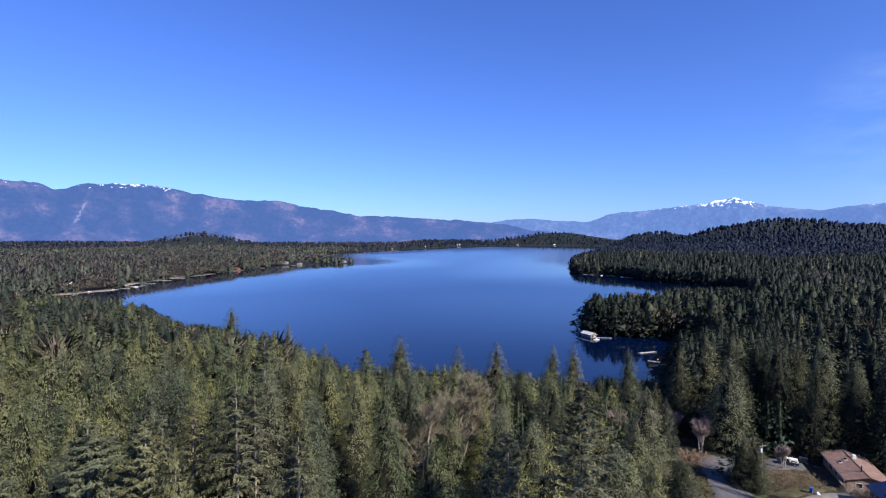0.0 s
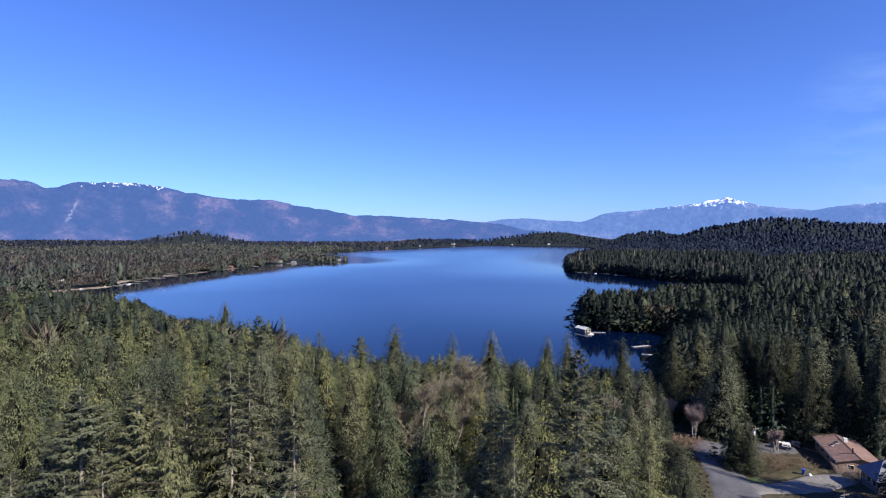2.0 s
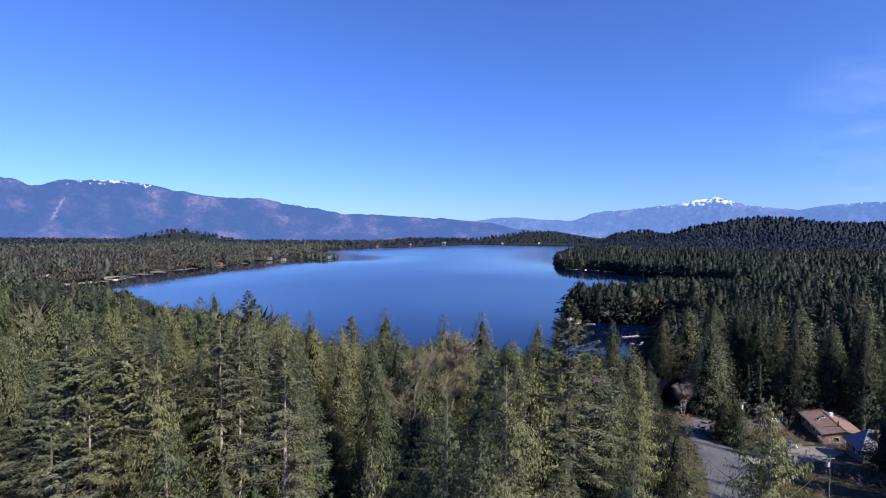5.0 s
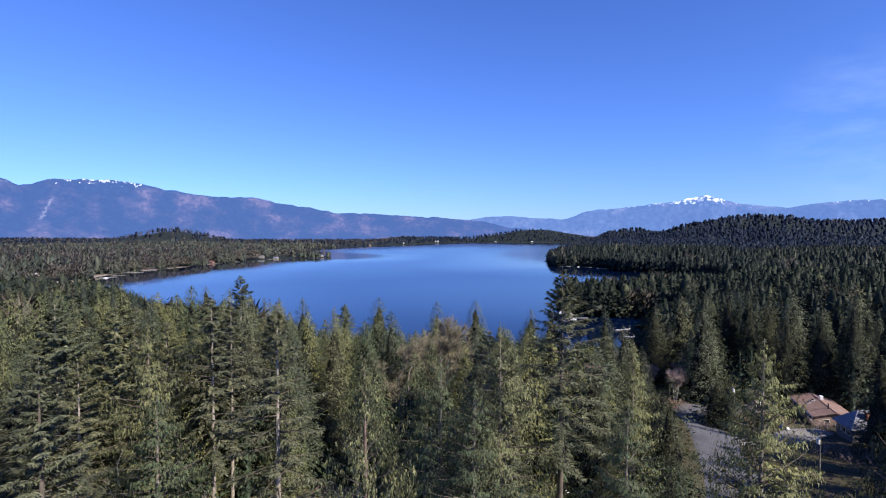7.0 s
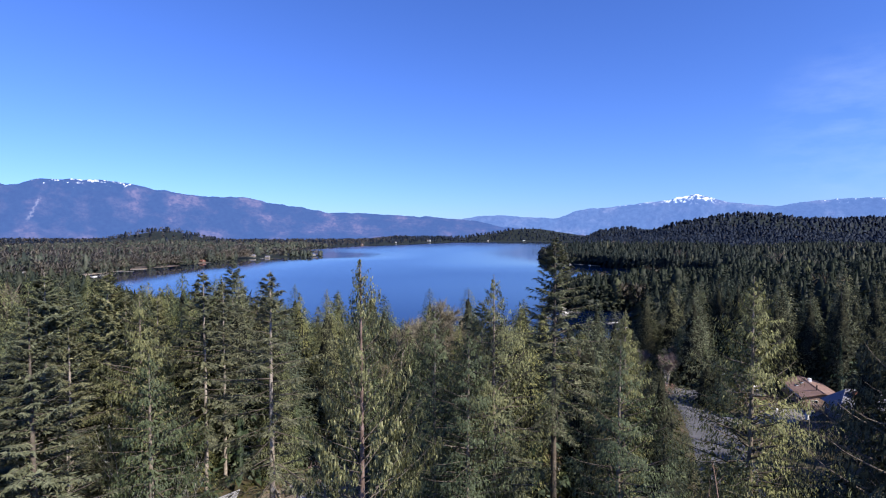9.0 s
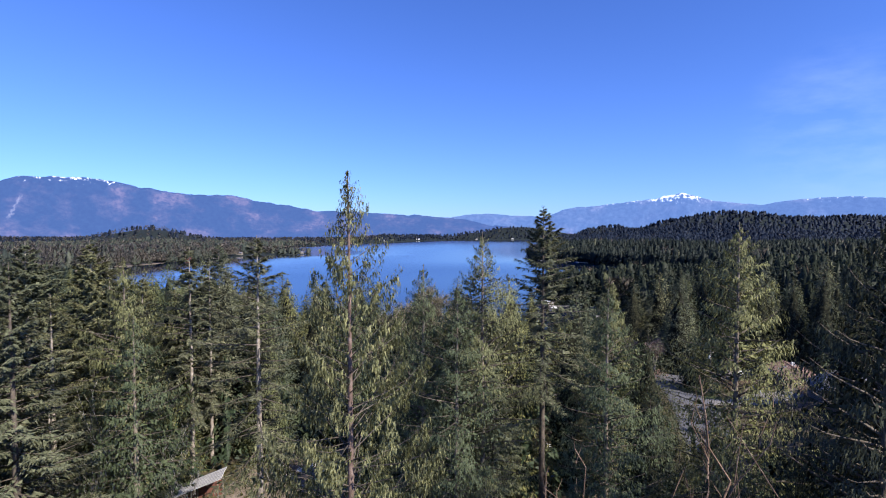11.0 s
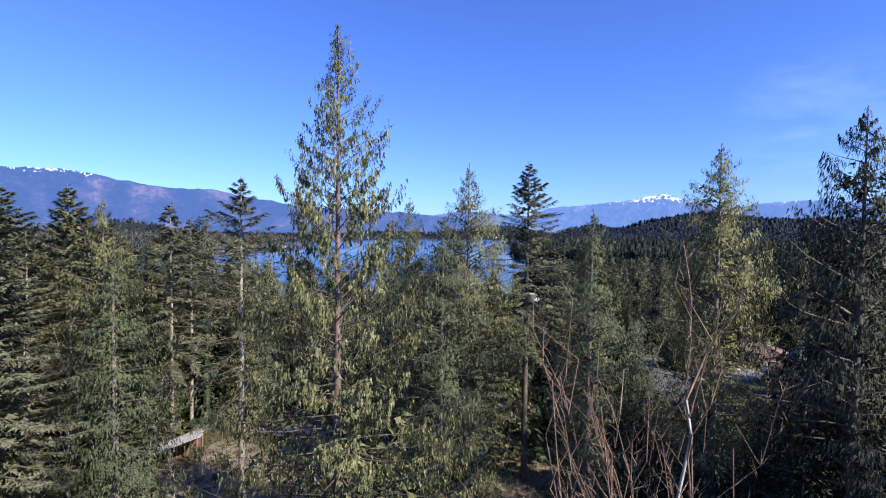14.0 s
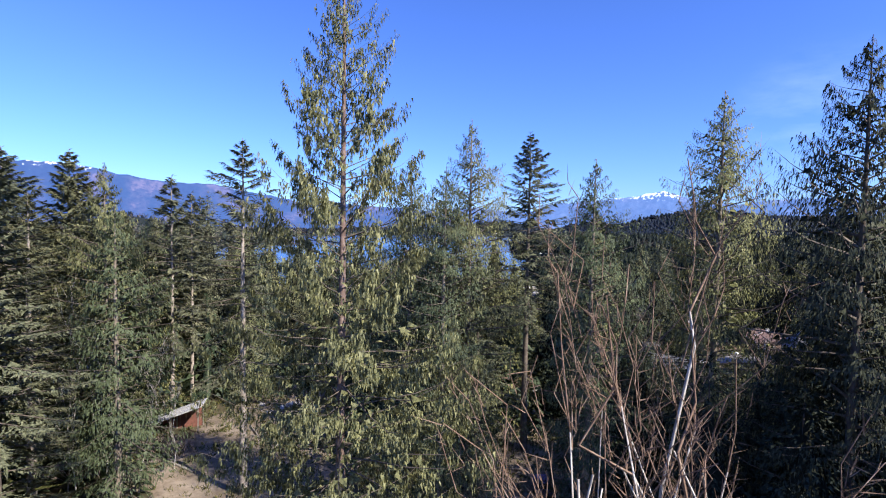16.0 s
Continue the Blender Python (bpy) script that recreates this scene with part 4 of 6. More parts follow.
# trees that stand out: x, y, height of the top above the lake
for kind, some in (
    ("cedar", [(7.1, 46.0, 64.9), (24.1, 35.2, 65.5), (15.4, 37.6, 60.5), (1.6, 48.0, 61.8), (4.3, 43.4, 60.3), (-26, 96, 54), (-40, 89, 56),
               (29.6, 70, 57.8), (-52, 74, 58), (32, 186, 38), (-34.5, 121, 50.5), (-25, 168, 50), (-8, 150, 48), (14, 110, 50)]),
    ("full", [(-39.5, 67, 63.9), (-46.8, 67, 63.8), (-41, 47, 52), (-56, 62, 60)]),
    ("fir", [(27.5, 79, 56), (53, 131, 48.8), (-35, 103, 61), (20.2, 189, 48.5), (49, 225, 39.5), (57.5, 223, 41),
             (-18, 213.5, 46.5), (5.3, 177, 49.5), (-39, 168, 52), (-39, 132, 56), (78, 212, 41), (-96, 314, 34), (-160, 384, 34), (44, 38, 46), (52, 44, 45), (36, 29, 48), (46, 54, 40)]),
    ("high", [(19.2, 68.8, 68.4)]),
    ("thin", [(-16.5, 58.5, 64.5), (-35, 86, 62.5), (-48, 137, 62), (-34, 51, 50), (-47, 56, 57), (-27, 178, 48)]),
):
    for j, (x, y, top) in enumerate(some):
        plant(kind, j % {"thin": 2, "high": 1, "full": 2}.get(kind, 3), x, y, top, rng.random() * 6.28, rng.uniform(0.95, 1.1) * (1.3 if kind == "full" else 1.25 if math.hypot(x, y) > 150 else 0.85 if kind == "cedar" and math.hypot(x, y) > 60 else 1.15 if kind == "fir" or math.hypot(x, y) > 60 else 1.0))
for j, (x, y, top) in enumerate([(94, 180, 34), (88, 172, 32), (76, 196, 34), (12, 166, 34), (2, 158, 32), (24, 152, 30), (101, 163, 26), (112, 166, 27), (141, 256, 24), (62, 178, 33), (66, 168, 33), (58, 170, 35), (73, 175, 34), (45, 161, 36), (80, 176, 34), (85.5, 166, 35), (87.2, 168.5, 34), (101.2, 149.2, 29), (84, 163.5, 33),
                                 (-126, 190, 40), (-120, 200, 38)]):
    plant("alder", j % 3, x, y, top, rng.random() * 6.28)

for j, (x, y, top) in enumerate([(3.7, 134, 50.5), (-4, 127, 46), (-128, 186, 42)]):
    plant("maple", j % 2, x, y, top, rng.random() * 6.28, 1.25)
# an added row of firs out of view, to shade the trees on the right
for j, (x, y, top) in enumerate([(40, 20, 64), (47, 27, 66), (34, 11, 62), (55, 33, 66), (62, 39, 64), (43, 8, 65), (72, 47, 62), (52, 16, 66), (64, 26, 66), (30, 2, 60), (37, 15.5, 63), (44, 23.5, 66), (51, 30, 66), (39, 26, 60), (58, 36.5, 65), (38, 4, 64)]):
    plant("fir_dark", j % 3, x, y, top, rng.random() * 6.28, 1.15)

# broad firs by the road's bend and close on the right, in shade-darkened needles
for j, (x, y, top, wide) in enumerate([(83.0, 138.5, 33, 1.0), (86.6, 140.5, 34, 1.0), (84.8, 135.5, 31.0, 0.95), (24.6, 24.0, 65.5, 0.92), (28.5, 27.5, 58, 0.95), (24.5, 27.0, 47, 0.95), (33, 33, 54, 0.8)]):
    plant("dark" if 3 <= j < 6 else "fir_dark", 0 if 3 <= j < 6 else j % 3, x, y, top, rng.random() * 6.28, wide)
grove = []
while len(grove) < 17:
    a, far = radians(rng.uniform(27, 48)), rng.uniform(33, 60)
    x, y = far * math.sin(a), far * math.cos(a)
    if all((x - u) ** 2 + (y - v) ** 2 > 16 for u, v in grove):
        grove.append((x, y))
        plant("fir_dark", len(grove) % 3, x, y, min(48.0, 63.0 - 0.36 * far) - rng.uniform(0, 3), rng.random() * 6.28, 0.9)

near = []
tries = 0
while len(near) < 340 and tries < 20000:
    tries += 1
    far = 30 + 205 * math.sqrt(rng.random())
    az = radians(rng.uniform(-50, 50))
    x, y = far * math.sin(az), far * math.cos(az)
    deg = math.degrees(az)
    if (-27 < deg < -4 and far < 86) or (14 < deg < 22 and far < 92):
        continue
    if clear_at(x, y) or (abs(x) < 12 and y < 60) or (y < 62 and -26 < x < 26):
        continue
    if shore_distance(x, y)[0] < 7 or any((x - a) ** 2 + (y - b) ** 2 < (6.2 if far < 110 else 7.4) ** 2 for a, b in planted_at):
        continue
    # trees on the right mostly take the shade-darkened copy
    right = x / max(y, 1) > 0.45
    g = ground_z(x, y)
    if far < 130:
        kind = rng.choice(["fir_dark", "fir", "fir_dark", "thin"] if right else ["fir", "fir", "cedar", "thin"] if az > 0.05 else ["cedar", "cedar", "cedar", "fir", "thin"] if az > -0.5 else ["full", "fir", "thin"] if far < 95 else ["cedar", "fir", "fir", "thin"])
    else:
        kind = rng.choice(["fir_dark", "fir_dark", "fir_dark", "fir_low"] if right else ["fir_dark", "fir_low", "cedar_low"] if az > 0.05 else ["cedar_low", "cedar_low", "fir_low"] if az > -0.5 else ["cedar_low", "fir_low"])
    tall = rng.uniform(22, 37) if far < 130 else rng.uniform(23, 38)
    if x < -0.05 * y and far < 140:
        tall = rng.uniform(29, 38)
    tall = min(tall, sight_limit(x, y) - g - 13.0 * rng.random() ** 1.6)
    if tall < 11:
        continue
    near.append(plant(kind, rng.randrange(2 if kind in ("thin", "full") else 3), x, y, g + tall, rng.random() * 6.28, rng.uniform(0.95, 1.25)))

# the patterns have been copied: take them away
for proto in PROTOS.values():
    for piece in list(proto.children_recursive) + [proto]:
        bpy.data.objects.remove(piece)

# the great cedar close by
hero = tree_thing("cedar_tree", *conifer(7, 44, 0.10, 6.7, 290, 620, "cedar", 0.23, 0.15, 0.32, lopsided=-0.11, thin_top=0.92, core=3200, core_leaf=0.55, clump=17, slump=18.0, limb=0.0062, rise=48.0, sharp=1.5), CEDAR_BARK, HANGING_LEAF,
                  "great western red cedar with a thin top and hanging sprays", shade=(0.8, 0.5, 0.6))
hero.matrix_basis = planted(-2.6, 22.3, (67.8 - ground_z(-2.6, 22.3)) / 44)

# ---- forest: far woods ----
def woods(name, spots, protos, mat, label, shade=(0.9, 0.6, 0.22), broad=5.9):
    """One mesh of many far trees. spots: x, y, height, tone; protos: chunks one metre high at the origin."""
    r = np.random.default_rng(len(spots))
    chunks, facing = [], []
    pick = r.integers(0, len(protos), len(spots))
    for k, (pv, pf) in enumerate(protos):
        s = spots[pick == k]
        if not len(s):
            continue
        a = r.random(len(s)) * 6.28
        ca, sa, h = np.cos(a)[:, None], np.sin(a)[:, None], s[:, 2:3]
        w = h ** 0.5 * broad * r.uniform(0.8, 1.3, (len(s), 1))
        zz = ground_height(s[:, 0], s[:, 1])[:, None] - 0.4
        v = np.stack([s[:, 0:1] + w * (pv[None, :, 0] * ca - pv[None, :, 1] * sa), s[:, 1:2] + w * (pv[None, :, 0] * sa + pv[None, :, 1] * ca), zz + h * pv[None, :, 2]], -1)
        f = pf[None] + (np.arange(len(s)) * len(pv))[:, None, None]
        pn = crown_normals(pv, shade, k)
        facing.append(np.stack([pn[None, :, 0] * ca - pn[None, :, 1] * sa, pn[None, :, 0] * sa + pn[None, :, 1] * ca, np.broadcast_to(pn[None, :, 2], (len(s), len(pv)))], -1).reshape(-1, 3))
        chunks.append((v.reshape(-1, 3), f.reshape(-1, pf.shape[1]), 0, np.repeat(s[:, 3], len(pv))))
    return tagged(new(name, mesh_of(name, chunks, [mat], np.concatenate(facing))), label, "forest", kind="stuff")


def merged(pieces, scale):
    v, f, base = [], [], 0
    for a, b in pieces:
        v.append(np.asarray(a) * scale)
        f.append(b + base)
        base += len(a)
    return np.concatenate(v), np.concatenate(f)


FAR_CLEAR = [(505, 985, 62, 40), (566, 1064, 30, 26), (-735, 945, 55, 60), (-590, 785, 32, 60), (-545, 860, 22, 40), (-500, 1228, 14, 30), (-430, 1440, 40, 26)]


def scatter(seed, r0, r1, spacing, limit=51.0):
    """Jittered spots on land between two distances ahead."""
    g = np.random.default_rng(seed)
    half = r1 * math.sin(radians(limit))
    xs, ys = np.arange(-half, half, spacing), np.arange(0, r1, spacing)
    X, Y = np.meshgrid(xs, ys)
    X, Y = X.ravel() + g.uniform(-0.45, 0.45, X.size) * spacing, Y.ravel() + g.uniform(-0.45, 0.45, X.size) * spacing
    R, A = np.hypot(X, Y), np.degrees(np.arctan2(X, Y))
    keep = np.all([((X - cx) / rx) ** 2 + ((Y - cy) / ry) ** 2 > 1 for cx, cy, rx, ry in FAR_CLEAR], 0) & (R > r0) & (R < r1) & (np.abs(A) < limit)
    X, Y = X[keep], Y[keep]
    d = shore_distance(X, Y)
    X, Y, d = X[d > 1.2], Y[d > 1.2], d[d > 1.2]
    mix = wavy(X, Y, 160, 31) + g.normal(0, 0.5, len(X)) + np.where(X < 0, 0.25, -0.35 - 0.45 * ((np.degrees(np.arctan2(X, Y)) - 14) / 10).clip(0, 1))
    return X, Y, d, mix, g


def tuft_tree(seed, count, wide, sharp=1.5, rounded=False):
    """A far tree one metre high: hanging sprays over a ragged cone, or a rounded crown of bare twigs."""
    r = np.random.default_rng(seed)
    u = r.random(count) ** 1.25
    a = r.random(count) * 6.283
    if rounded:
        z = 0.25 + 0.7 * r.random(count)
        rad = wide * np.sqrt(np.maximum(0.02, 1 - ((z - 0.6) / 0.42) ** 2)) * r.uniform(0.3, 1.0, count)
        d = unit(np.column_stack([np.cos(a) * 0.45, np.sin(a) * 0.45, r.uniform(0.3, 1.2, count)]))
        ln = r.uniform(0.10, 0.26, count)
        w = ln * (0.05 + 3.6 / count)
    else:
        z = 0.04 + 0.93 * r.random(count) ** 1.1
        lobes = 1 + 0.22 * np.sin(3 * a + r.random() * 6.28) * r.random() + 0.2 * np.sin(z * 47 + a * 2)
        rad = wide * (np.minimum(1.0, (1 - z) * sharp + 0.02) ** 0.72) * lobes * r.uniform(0.62, 0.98, count)
        d = unit(np.column_stack([np.cos(a), np.sin(a), r.uniform(-1.5, -0.1, count)]) + r.normal(0, 0.25, (count, 3)))
        ln = (0.012 + 0.55 * rad) * r.uniform(0.6, 1.3, count) * (60 / count) ** 0.28
        w = ln * r.uniform(0.20, 0.36, count)
    p = np.column_stack([rad * np.cos(a), rad * np.sin(a), z])
    face = np.column_stack([np.cos(a), np.sin(a), np.full(count, 0.7)]) + r.normal(0, 0.35, (count, 3)) if not rounded else r.normal(0, 1, (count, 3))
    v, f = kites(p, d, unit(np.cross(d, face)), ln, w)
    if not rounded:
        tip = np.array([[-0.010, 0, 0.86], [0.010, 0.006, 0.86], [0, 0, 0.965], [0.004, -0.012, 0.82], [-0.004, 0.012, 0.82], [0.002, 0, 0.95]])
        f = np.vstack([f, [[len(v), len(v) + 1, len(v) + 2], [len(v) + 3, len(v) + 4, len(v) + 5]]])
        v = np.vstack([v, tip])
    return v, f


def joined(core, sprays):
    return merged([(core[0] * [1, 1, 0.93], core[1]), sprays], 1.0)


MID_FIR = [joined(lumpy(700 + k, 7, 7, 0.11, 0.62 + 0.05 * k, 0.02, 0.3), tuft_tree(705 + k, 270, 0.24 + 0.012 * k, 1.15 + 0.12 * k)) for k in range(5)]
MID_CEDAR = [joined(lumpy(720 + k, 7, 7, 0.11, 0.58 + 0.05 * k, 0.02, 0.3), tuft_tree(725 + k, 270, 0.24 + 0.012 * k, 1.25 + 0.12 * k)) for k in range(5)]
BAY_FIR = [joined(lumpy(830 + k, 6, 7, 0.14, 0.55 + 0.06 * k, 0.02, 0.35), tuft_tree(835 + k, 90, 0.24 + 0.012 * k, 1.3 + 0.15 * k)) for k in range(4)]
MID_BARE = [tuft_tree(740 + k, 300, 0.20, rounded=True) for k in range(3)]
FAR_TREE = [joined(lumpy(760 + k, 4, 6, 0.165, 0.5 + 0.06 * k, 0.02, 0.35), tuft_tree(765 + k, 40, 0.26 + 0.012 * k, 1.4 + 0.15 * k)) for k in range(6)]
FAR_BARE = [tuft_tree(770 + k, 60, 0.25, rounded=True) for k in range(3)]
TINY_TREE = [lumpy(780 + k, 3, 5, 0.25 + 0.012 * k, 0.5, 0.02, 0.3) for k in range(6)]
TINY_BARE = [tuft_tree(790 + k, 14, 0.26, rounded=True) for k in range(3)]
UNDER_FIR = [joined(lumpy(800 + k, 4, 5, 0.04, 0.7, 0.02, 0.5), tuft_tree(803 + k, 290, 0.20, 1.4)) for k in range(3)]
UNDER_CEDAR = [joined(lumpy(810 + k, 4, 5, 0.04, 0.6, 0.02, 0.5), tuft_tree(813 + k, 290, 0.20, 1.7)) for k in range(3)]

CEDAR_STUFF = foliage("young cedar sprays", (0.100, 0.106, 0.038), (0.145, 0.150, 0.054), (0.200, 0.198, 0.074), "attribute", 0.3, 2.2)
FIR_STUFF = foliage("young fir needles", (0.040, 0.054, 0.030), (0.062, 0.080, 0.042), (0.090, 0.106, 0.056), "attribute", 0.14, 2.2)
for name, r0, r1, gap, kinds in (("woods_understorey", 64, 272, 7.2, (UNDER_FIR, UNDER_CEDAR)), ("woods_by_the_shore", 226, 420, 9.4, (MID_FIR, MID_CEDAR)), ("woods_by_the_bay", 420, 700, 11.0, (BAY_FIR, BAY_FIR)),
                                 ("woods_across_the_bay", 700, 1500, 14.5, (FAR_TREE, FAR_TREE)), ("woods_on_the_hills", 1500, 2700, 16.5, (TINY_TREE, TINY_TREE)), ("woods_in_the_distance", 2700, 4420, 33.0, (TINY_TREE, TINY_TREE))):
    X, Y, d, mix, g = scatter(int(r0), r0, r1, gap)
    if 200 < r0 < 1400:
        fringe = scatter(int(r0) + 1, r0, r1, 4.6)
        edge = fringe[2] < 7
        X, Y, d, mix = (np.concatenate([a, b[edge]]) for a, b in zip((X, Y, d, mix), fringe))
    tall = (g.triangular(23, 32, 41, len(X)) if r0 < 1400 else g.uniform(16, 27, len(X))) * np.where(d < 25, 0.8, 1.0)
    if r0 < 1400:
        top = np.array([sight_limit(a, b) for a, b in zip(X, Y)]) - ground_height(X, Y)
        if r0 < 100:
            tall = np.where(np.hypot(X, Y) > 140, g.uniform(11, 23, len(X)), g.uniform(10, 22, len(X)))
        tall = np.minimum(tall, top - 13.0 * g.random(len(X)) ** 1.6)
        keep = (tall > 6) & np.array([r0 > 100 or not clear_at(a, b) for a, b in zip(X, Y)])
        if r0 < 100:
            keep &= np.array([min((a - u) ** 2 + (b - v) ** 2 for u, v in planted_at) > 9 for a, b in zip(X, Y)])
            keep &= ~((np.abs(X) < 14) & (Y < 62))
            deg, far = np.degrees(np.arctan2(X, Y)), np.hypot(X, Y)
            keep &= ~((deg > -27) & (deg < -4) & (far < 86)) & ~((deg > 14) & (deg < 22) & (far < 92))
        X, Y, d, mix, tall = X[keep], Y[keep], d[keep], mix[keep], tall[keep]
    tone = (0.42 + 0.16 * mix + g.normal(0, 0.2, len(X))).clip(0, 1)
    spots = np.column_stack([X, Y, tall, tone])
    if r0 == 1500:
        mix = mix + np.where((X > 350) & (np.hypot(X, Y) < 2050), 1.3, 0.0)
    bare = mix + np.where((X < -150) & (Y > 600), 1.05, 0.1) + g.normal(0, 0.25, len(X)) > 0.92
    bare &= (r0 > 600) | ((r0 > 200) & (g.random(len(X)) < 0.25))
    cedar = (mix > 0.45) & ~bare
    broad = 5.9
    if r0 > 200:
        broad = 7.6 if r0 < 650 else 6.6
        # to 2.7 km, left woods get copies coloured as sunlit, right woods darker ones
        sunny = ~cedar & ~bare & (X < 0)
        woods(name, spots[sunny], kinds[0], SUNNY_FIR if r0 < 600 else BLUE_FIR if r0 > 2000 else CONE_CEDAR, "dense green conifer forest on the left side of the lake", broad=broad)
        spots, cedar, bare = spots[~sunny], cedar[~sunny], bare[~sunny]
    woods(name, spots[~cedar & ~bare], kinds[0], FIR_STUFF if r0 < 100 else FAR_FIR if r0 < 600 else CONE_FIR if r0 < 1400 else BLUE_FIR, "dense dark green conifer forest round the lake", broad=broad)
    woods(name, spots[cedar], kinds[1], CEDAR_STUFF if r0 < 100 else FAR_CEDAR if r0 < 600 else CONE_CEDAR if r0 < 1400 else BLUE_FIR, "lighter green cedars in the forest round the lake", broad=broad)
    if bare.any():
        sb = spots[bare] * [1, 1, 0.86, 1]
        woods(name, sb, MID_BARE if r0 < 600 else FAR_BARE if r0 < 1400 else TINY_BARE, FAR_TWIG if r0 < 600 else CONE_TWIG, "leafless brown trees in the forest round the lake", broad=broad)

# ---- built things ----
def box(bm, sx, sy, sz, m=None, bevel=0.0):
    """Adds a box with its base at z = 0, placed by the matrix m."""
    r = bmesh.ops.create_cube(bm, size=1.0)["verts"]
    bmesh.ops.scale(bm, vec=(sx, sy, sz), verts=r)
    bmesh.ops.translate(bm, vec=(0, 0, sz / 2), verts=r)
    if bevel:
        edges = list({e for v in r for e in v.link_edges})
        got = bmesh.ops.bevel(bm, geom=edges, offset=bevel, segments=2, affect="EDGES")
        r = list({v for f in got["faces"] for v in f.verts} | {v for v in r if v.is_valid})
    if m is not None:
        bmesh.ops.transform(bm, matrix=m, verts=r)
    return r


def solid(points, faces):
    bm = bmesh.new()
    vs = [bm.verts.new(p) for p in points]
    for f in faces:
        bm.faces.new([vs[i] for i in f])
    bmesh.ops.recalc_face_normals(bm, faces=bm.faces)
    return bm


def boxed(sx, sy, sz, m=None, bevel=0.0):
    bm = bmesh.new()
    box(bm, sx, sy, sz, m, bevel)
    return bm


def rod(r0, r1, h, m=None, sides=12):
    bm = bmesh.new()
    bmesh.ops.create_cone(bm, cap_ends=True, segments=sides, radius1=r0, radius2=r1, depth=h)
    bmesh.ops.translate(bm, vec=(0, 0, h / 2), verts=bm.verts)
    if m is not None:
        bmesh.ops.transform(bm, matrix=m, verts=bm.verts)
    return bm


at = Matrix.Translation
BROWN_ROOF = surface("brown asphalt shingles", [(0.3, (0.17, 0.105, 0.085)), (0.55, (0.235, 0.150, 0.125)), (0.75, (0.30, 0.20, 0.17))], 0.5, 0.9, 0.4, 9.0)
GREY_ROOF = surface("grey metal roofing", [(0.3, (0.165, 0.165, 0.20)), (0.55, (0.20, 0.20, 0.24)), (0.75, (0.245, 0.245, 0.285))], 0.3, 0.7, 0.05, 6.0, specular=0.25)
PALE_ROOF = surface("weathered pale roofing", [(0.3, (0.42, 0.41, 0.40)), (0.6, (0.60, 0.59, 0.57)), (0.8, (0.72, 0.71, 0.70))], 0.4, 0.7, 0.2)
TAN_WALL = surface("tan stucco", [(0.3, (0.23, 0.155, 0.115)), (0.6, (0.30, 0.205, 0.155)), (0.8, (0.36, 0.26, 0.20))], 0.5, 0.9, 0.3, 20.0)
GREY_WALL = surface("dark grey siding", [(0.3, (0.10, 0.095, 0.10)), (0.6, (0.15, 0.145, 0.15)), (0.8, (0.20, 0.19, 0.19))], 0.7, 0.8, 0.3, 12.0)
WHITE_PAINT = surface("white paint", [(0.3, (0.66, 0.65, 0.62)), (0.6, (0.78, 0.77, 0.75)), (0.8, (0.84, 0.84, 0.82))], 0.8, 0.6, 0.1)
BRICK = surface("red brick", [(0.3, (0.22, 0.085, 0.055)), (0.55, (0.32, 0.13, 0.085)), (0.8, (0.40, 0.20, 0.14))], 2.0, 0.9, 0.5, 16.0)
METAL = surface("galvanised metal", [(0.3, (0.35, 0.35, 0.37)), (0.7, (0.55, 0.55, 0.57))], 3.0, 0.4, 0.1, metal=0.8)
RUST_WALL = surface("rust-red boards", [(0.3, (0.12, 0.05, 0.04)), (0.55, (0.18, 0.075, 0.056)), (0.8, (0.25, 0.12, 0.09))], 1.0, 0.9, 0.4)
OLD_WOOD = surface("weathered grey wood", [(0.3, (0.17, 0.145, 0.12)), (0.55, (0.27, 0.24, 0.205)), (0.8, (0.40, 0.37, 0.33))], 1.0, 0.9, 0.4, 18.0)
DOCK_WOOD = surface("sun-bleached dock boards", [(0.3, (0.34, 0.31, 0.28)), (0.6, (0.48, 0.45, 0.42)), (0.8, (0.60, 0.57, 0.54))], 0.8, 0.9, 0.3, 12.0)
ASPHALT = surface("worn grey asphalt", [(0.3, (0.088, 0.086, 0.092)), (0.55, (0.118, 0.116, 0.124)), (0.8, (0.155, 0.152, 0.156))], 0.25, 0.9, 0.4, 25.0, object_space=False)
CONCRETE = surface("pale concrete drive", [(0.3, (0.17, 0.155, 0.145)), (0.55, (0.225, 0.21, 0.195)), (0.8, (0.28, 0.265, 0.245))], 0.3, 0.9, 0.3, 15.0, object_space=False)
LAWN = surface("mown grass", [(0.3, (0.062, 0.085, 0.028)), (0.55, (0.098, 0.122, 0.042)), (0.8, (0.15, 0.155, 0.065))], 0.35, 0.95, 0.5, 10.0, object_space=False)
GARDEN = surface("olive garden ground", [(0.3, (0.050, 0.048, 0.024)), (0.5, (0.085, 0.076, 0.040)), (0.75, (0.125, 0.102, 0.062))], 0.45, 0.95, 0.6, 6.0, object_space=False)
DIRT = surface("bare tan earth", [(0.3, (0.115, 0.086, 0.062)), (0.5, (0.20, 0.158, 0.118)), (0.75, (0.31, 0.255, 0.20))], 0.28, 0.95, 0.5, 5.0, object_space=False)
ROCK = surface("pale broken rock", [(0.3, (0.34, 0.31, 0.28)), (0.6, (0.52, 0.49, 0.45)), (0.8, (0.70, 0.67, 0.62))], 1.5, 0.9, 0.5)
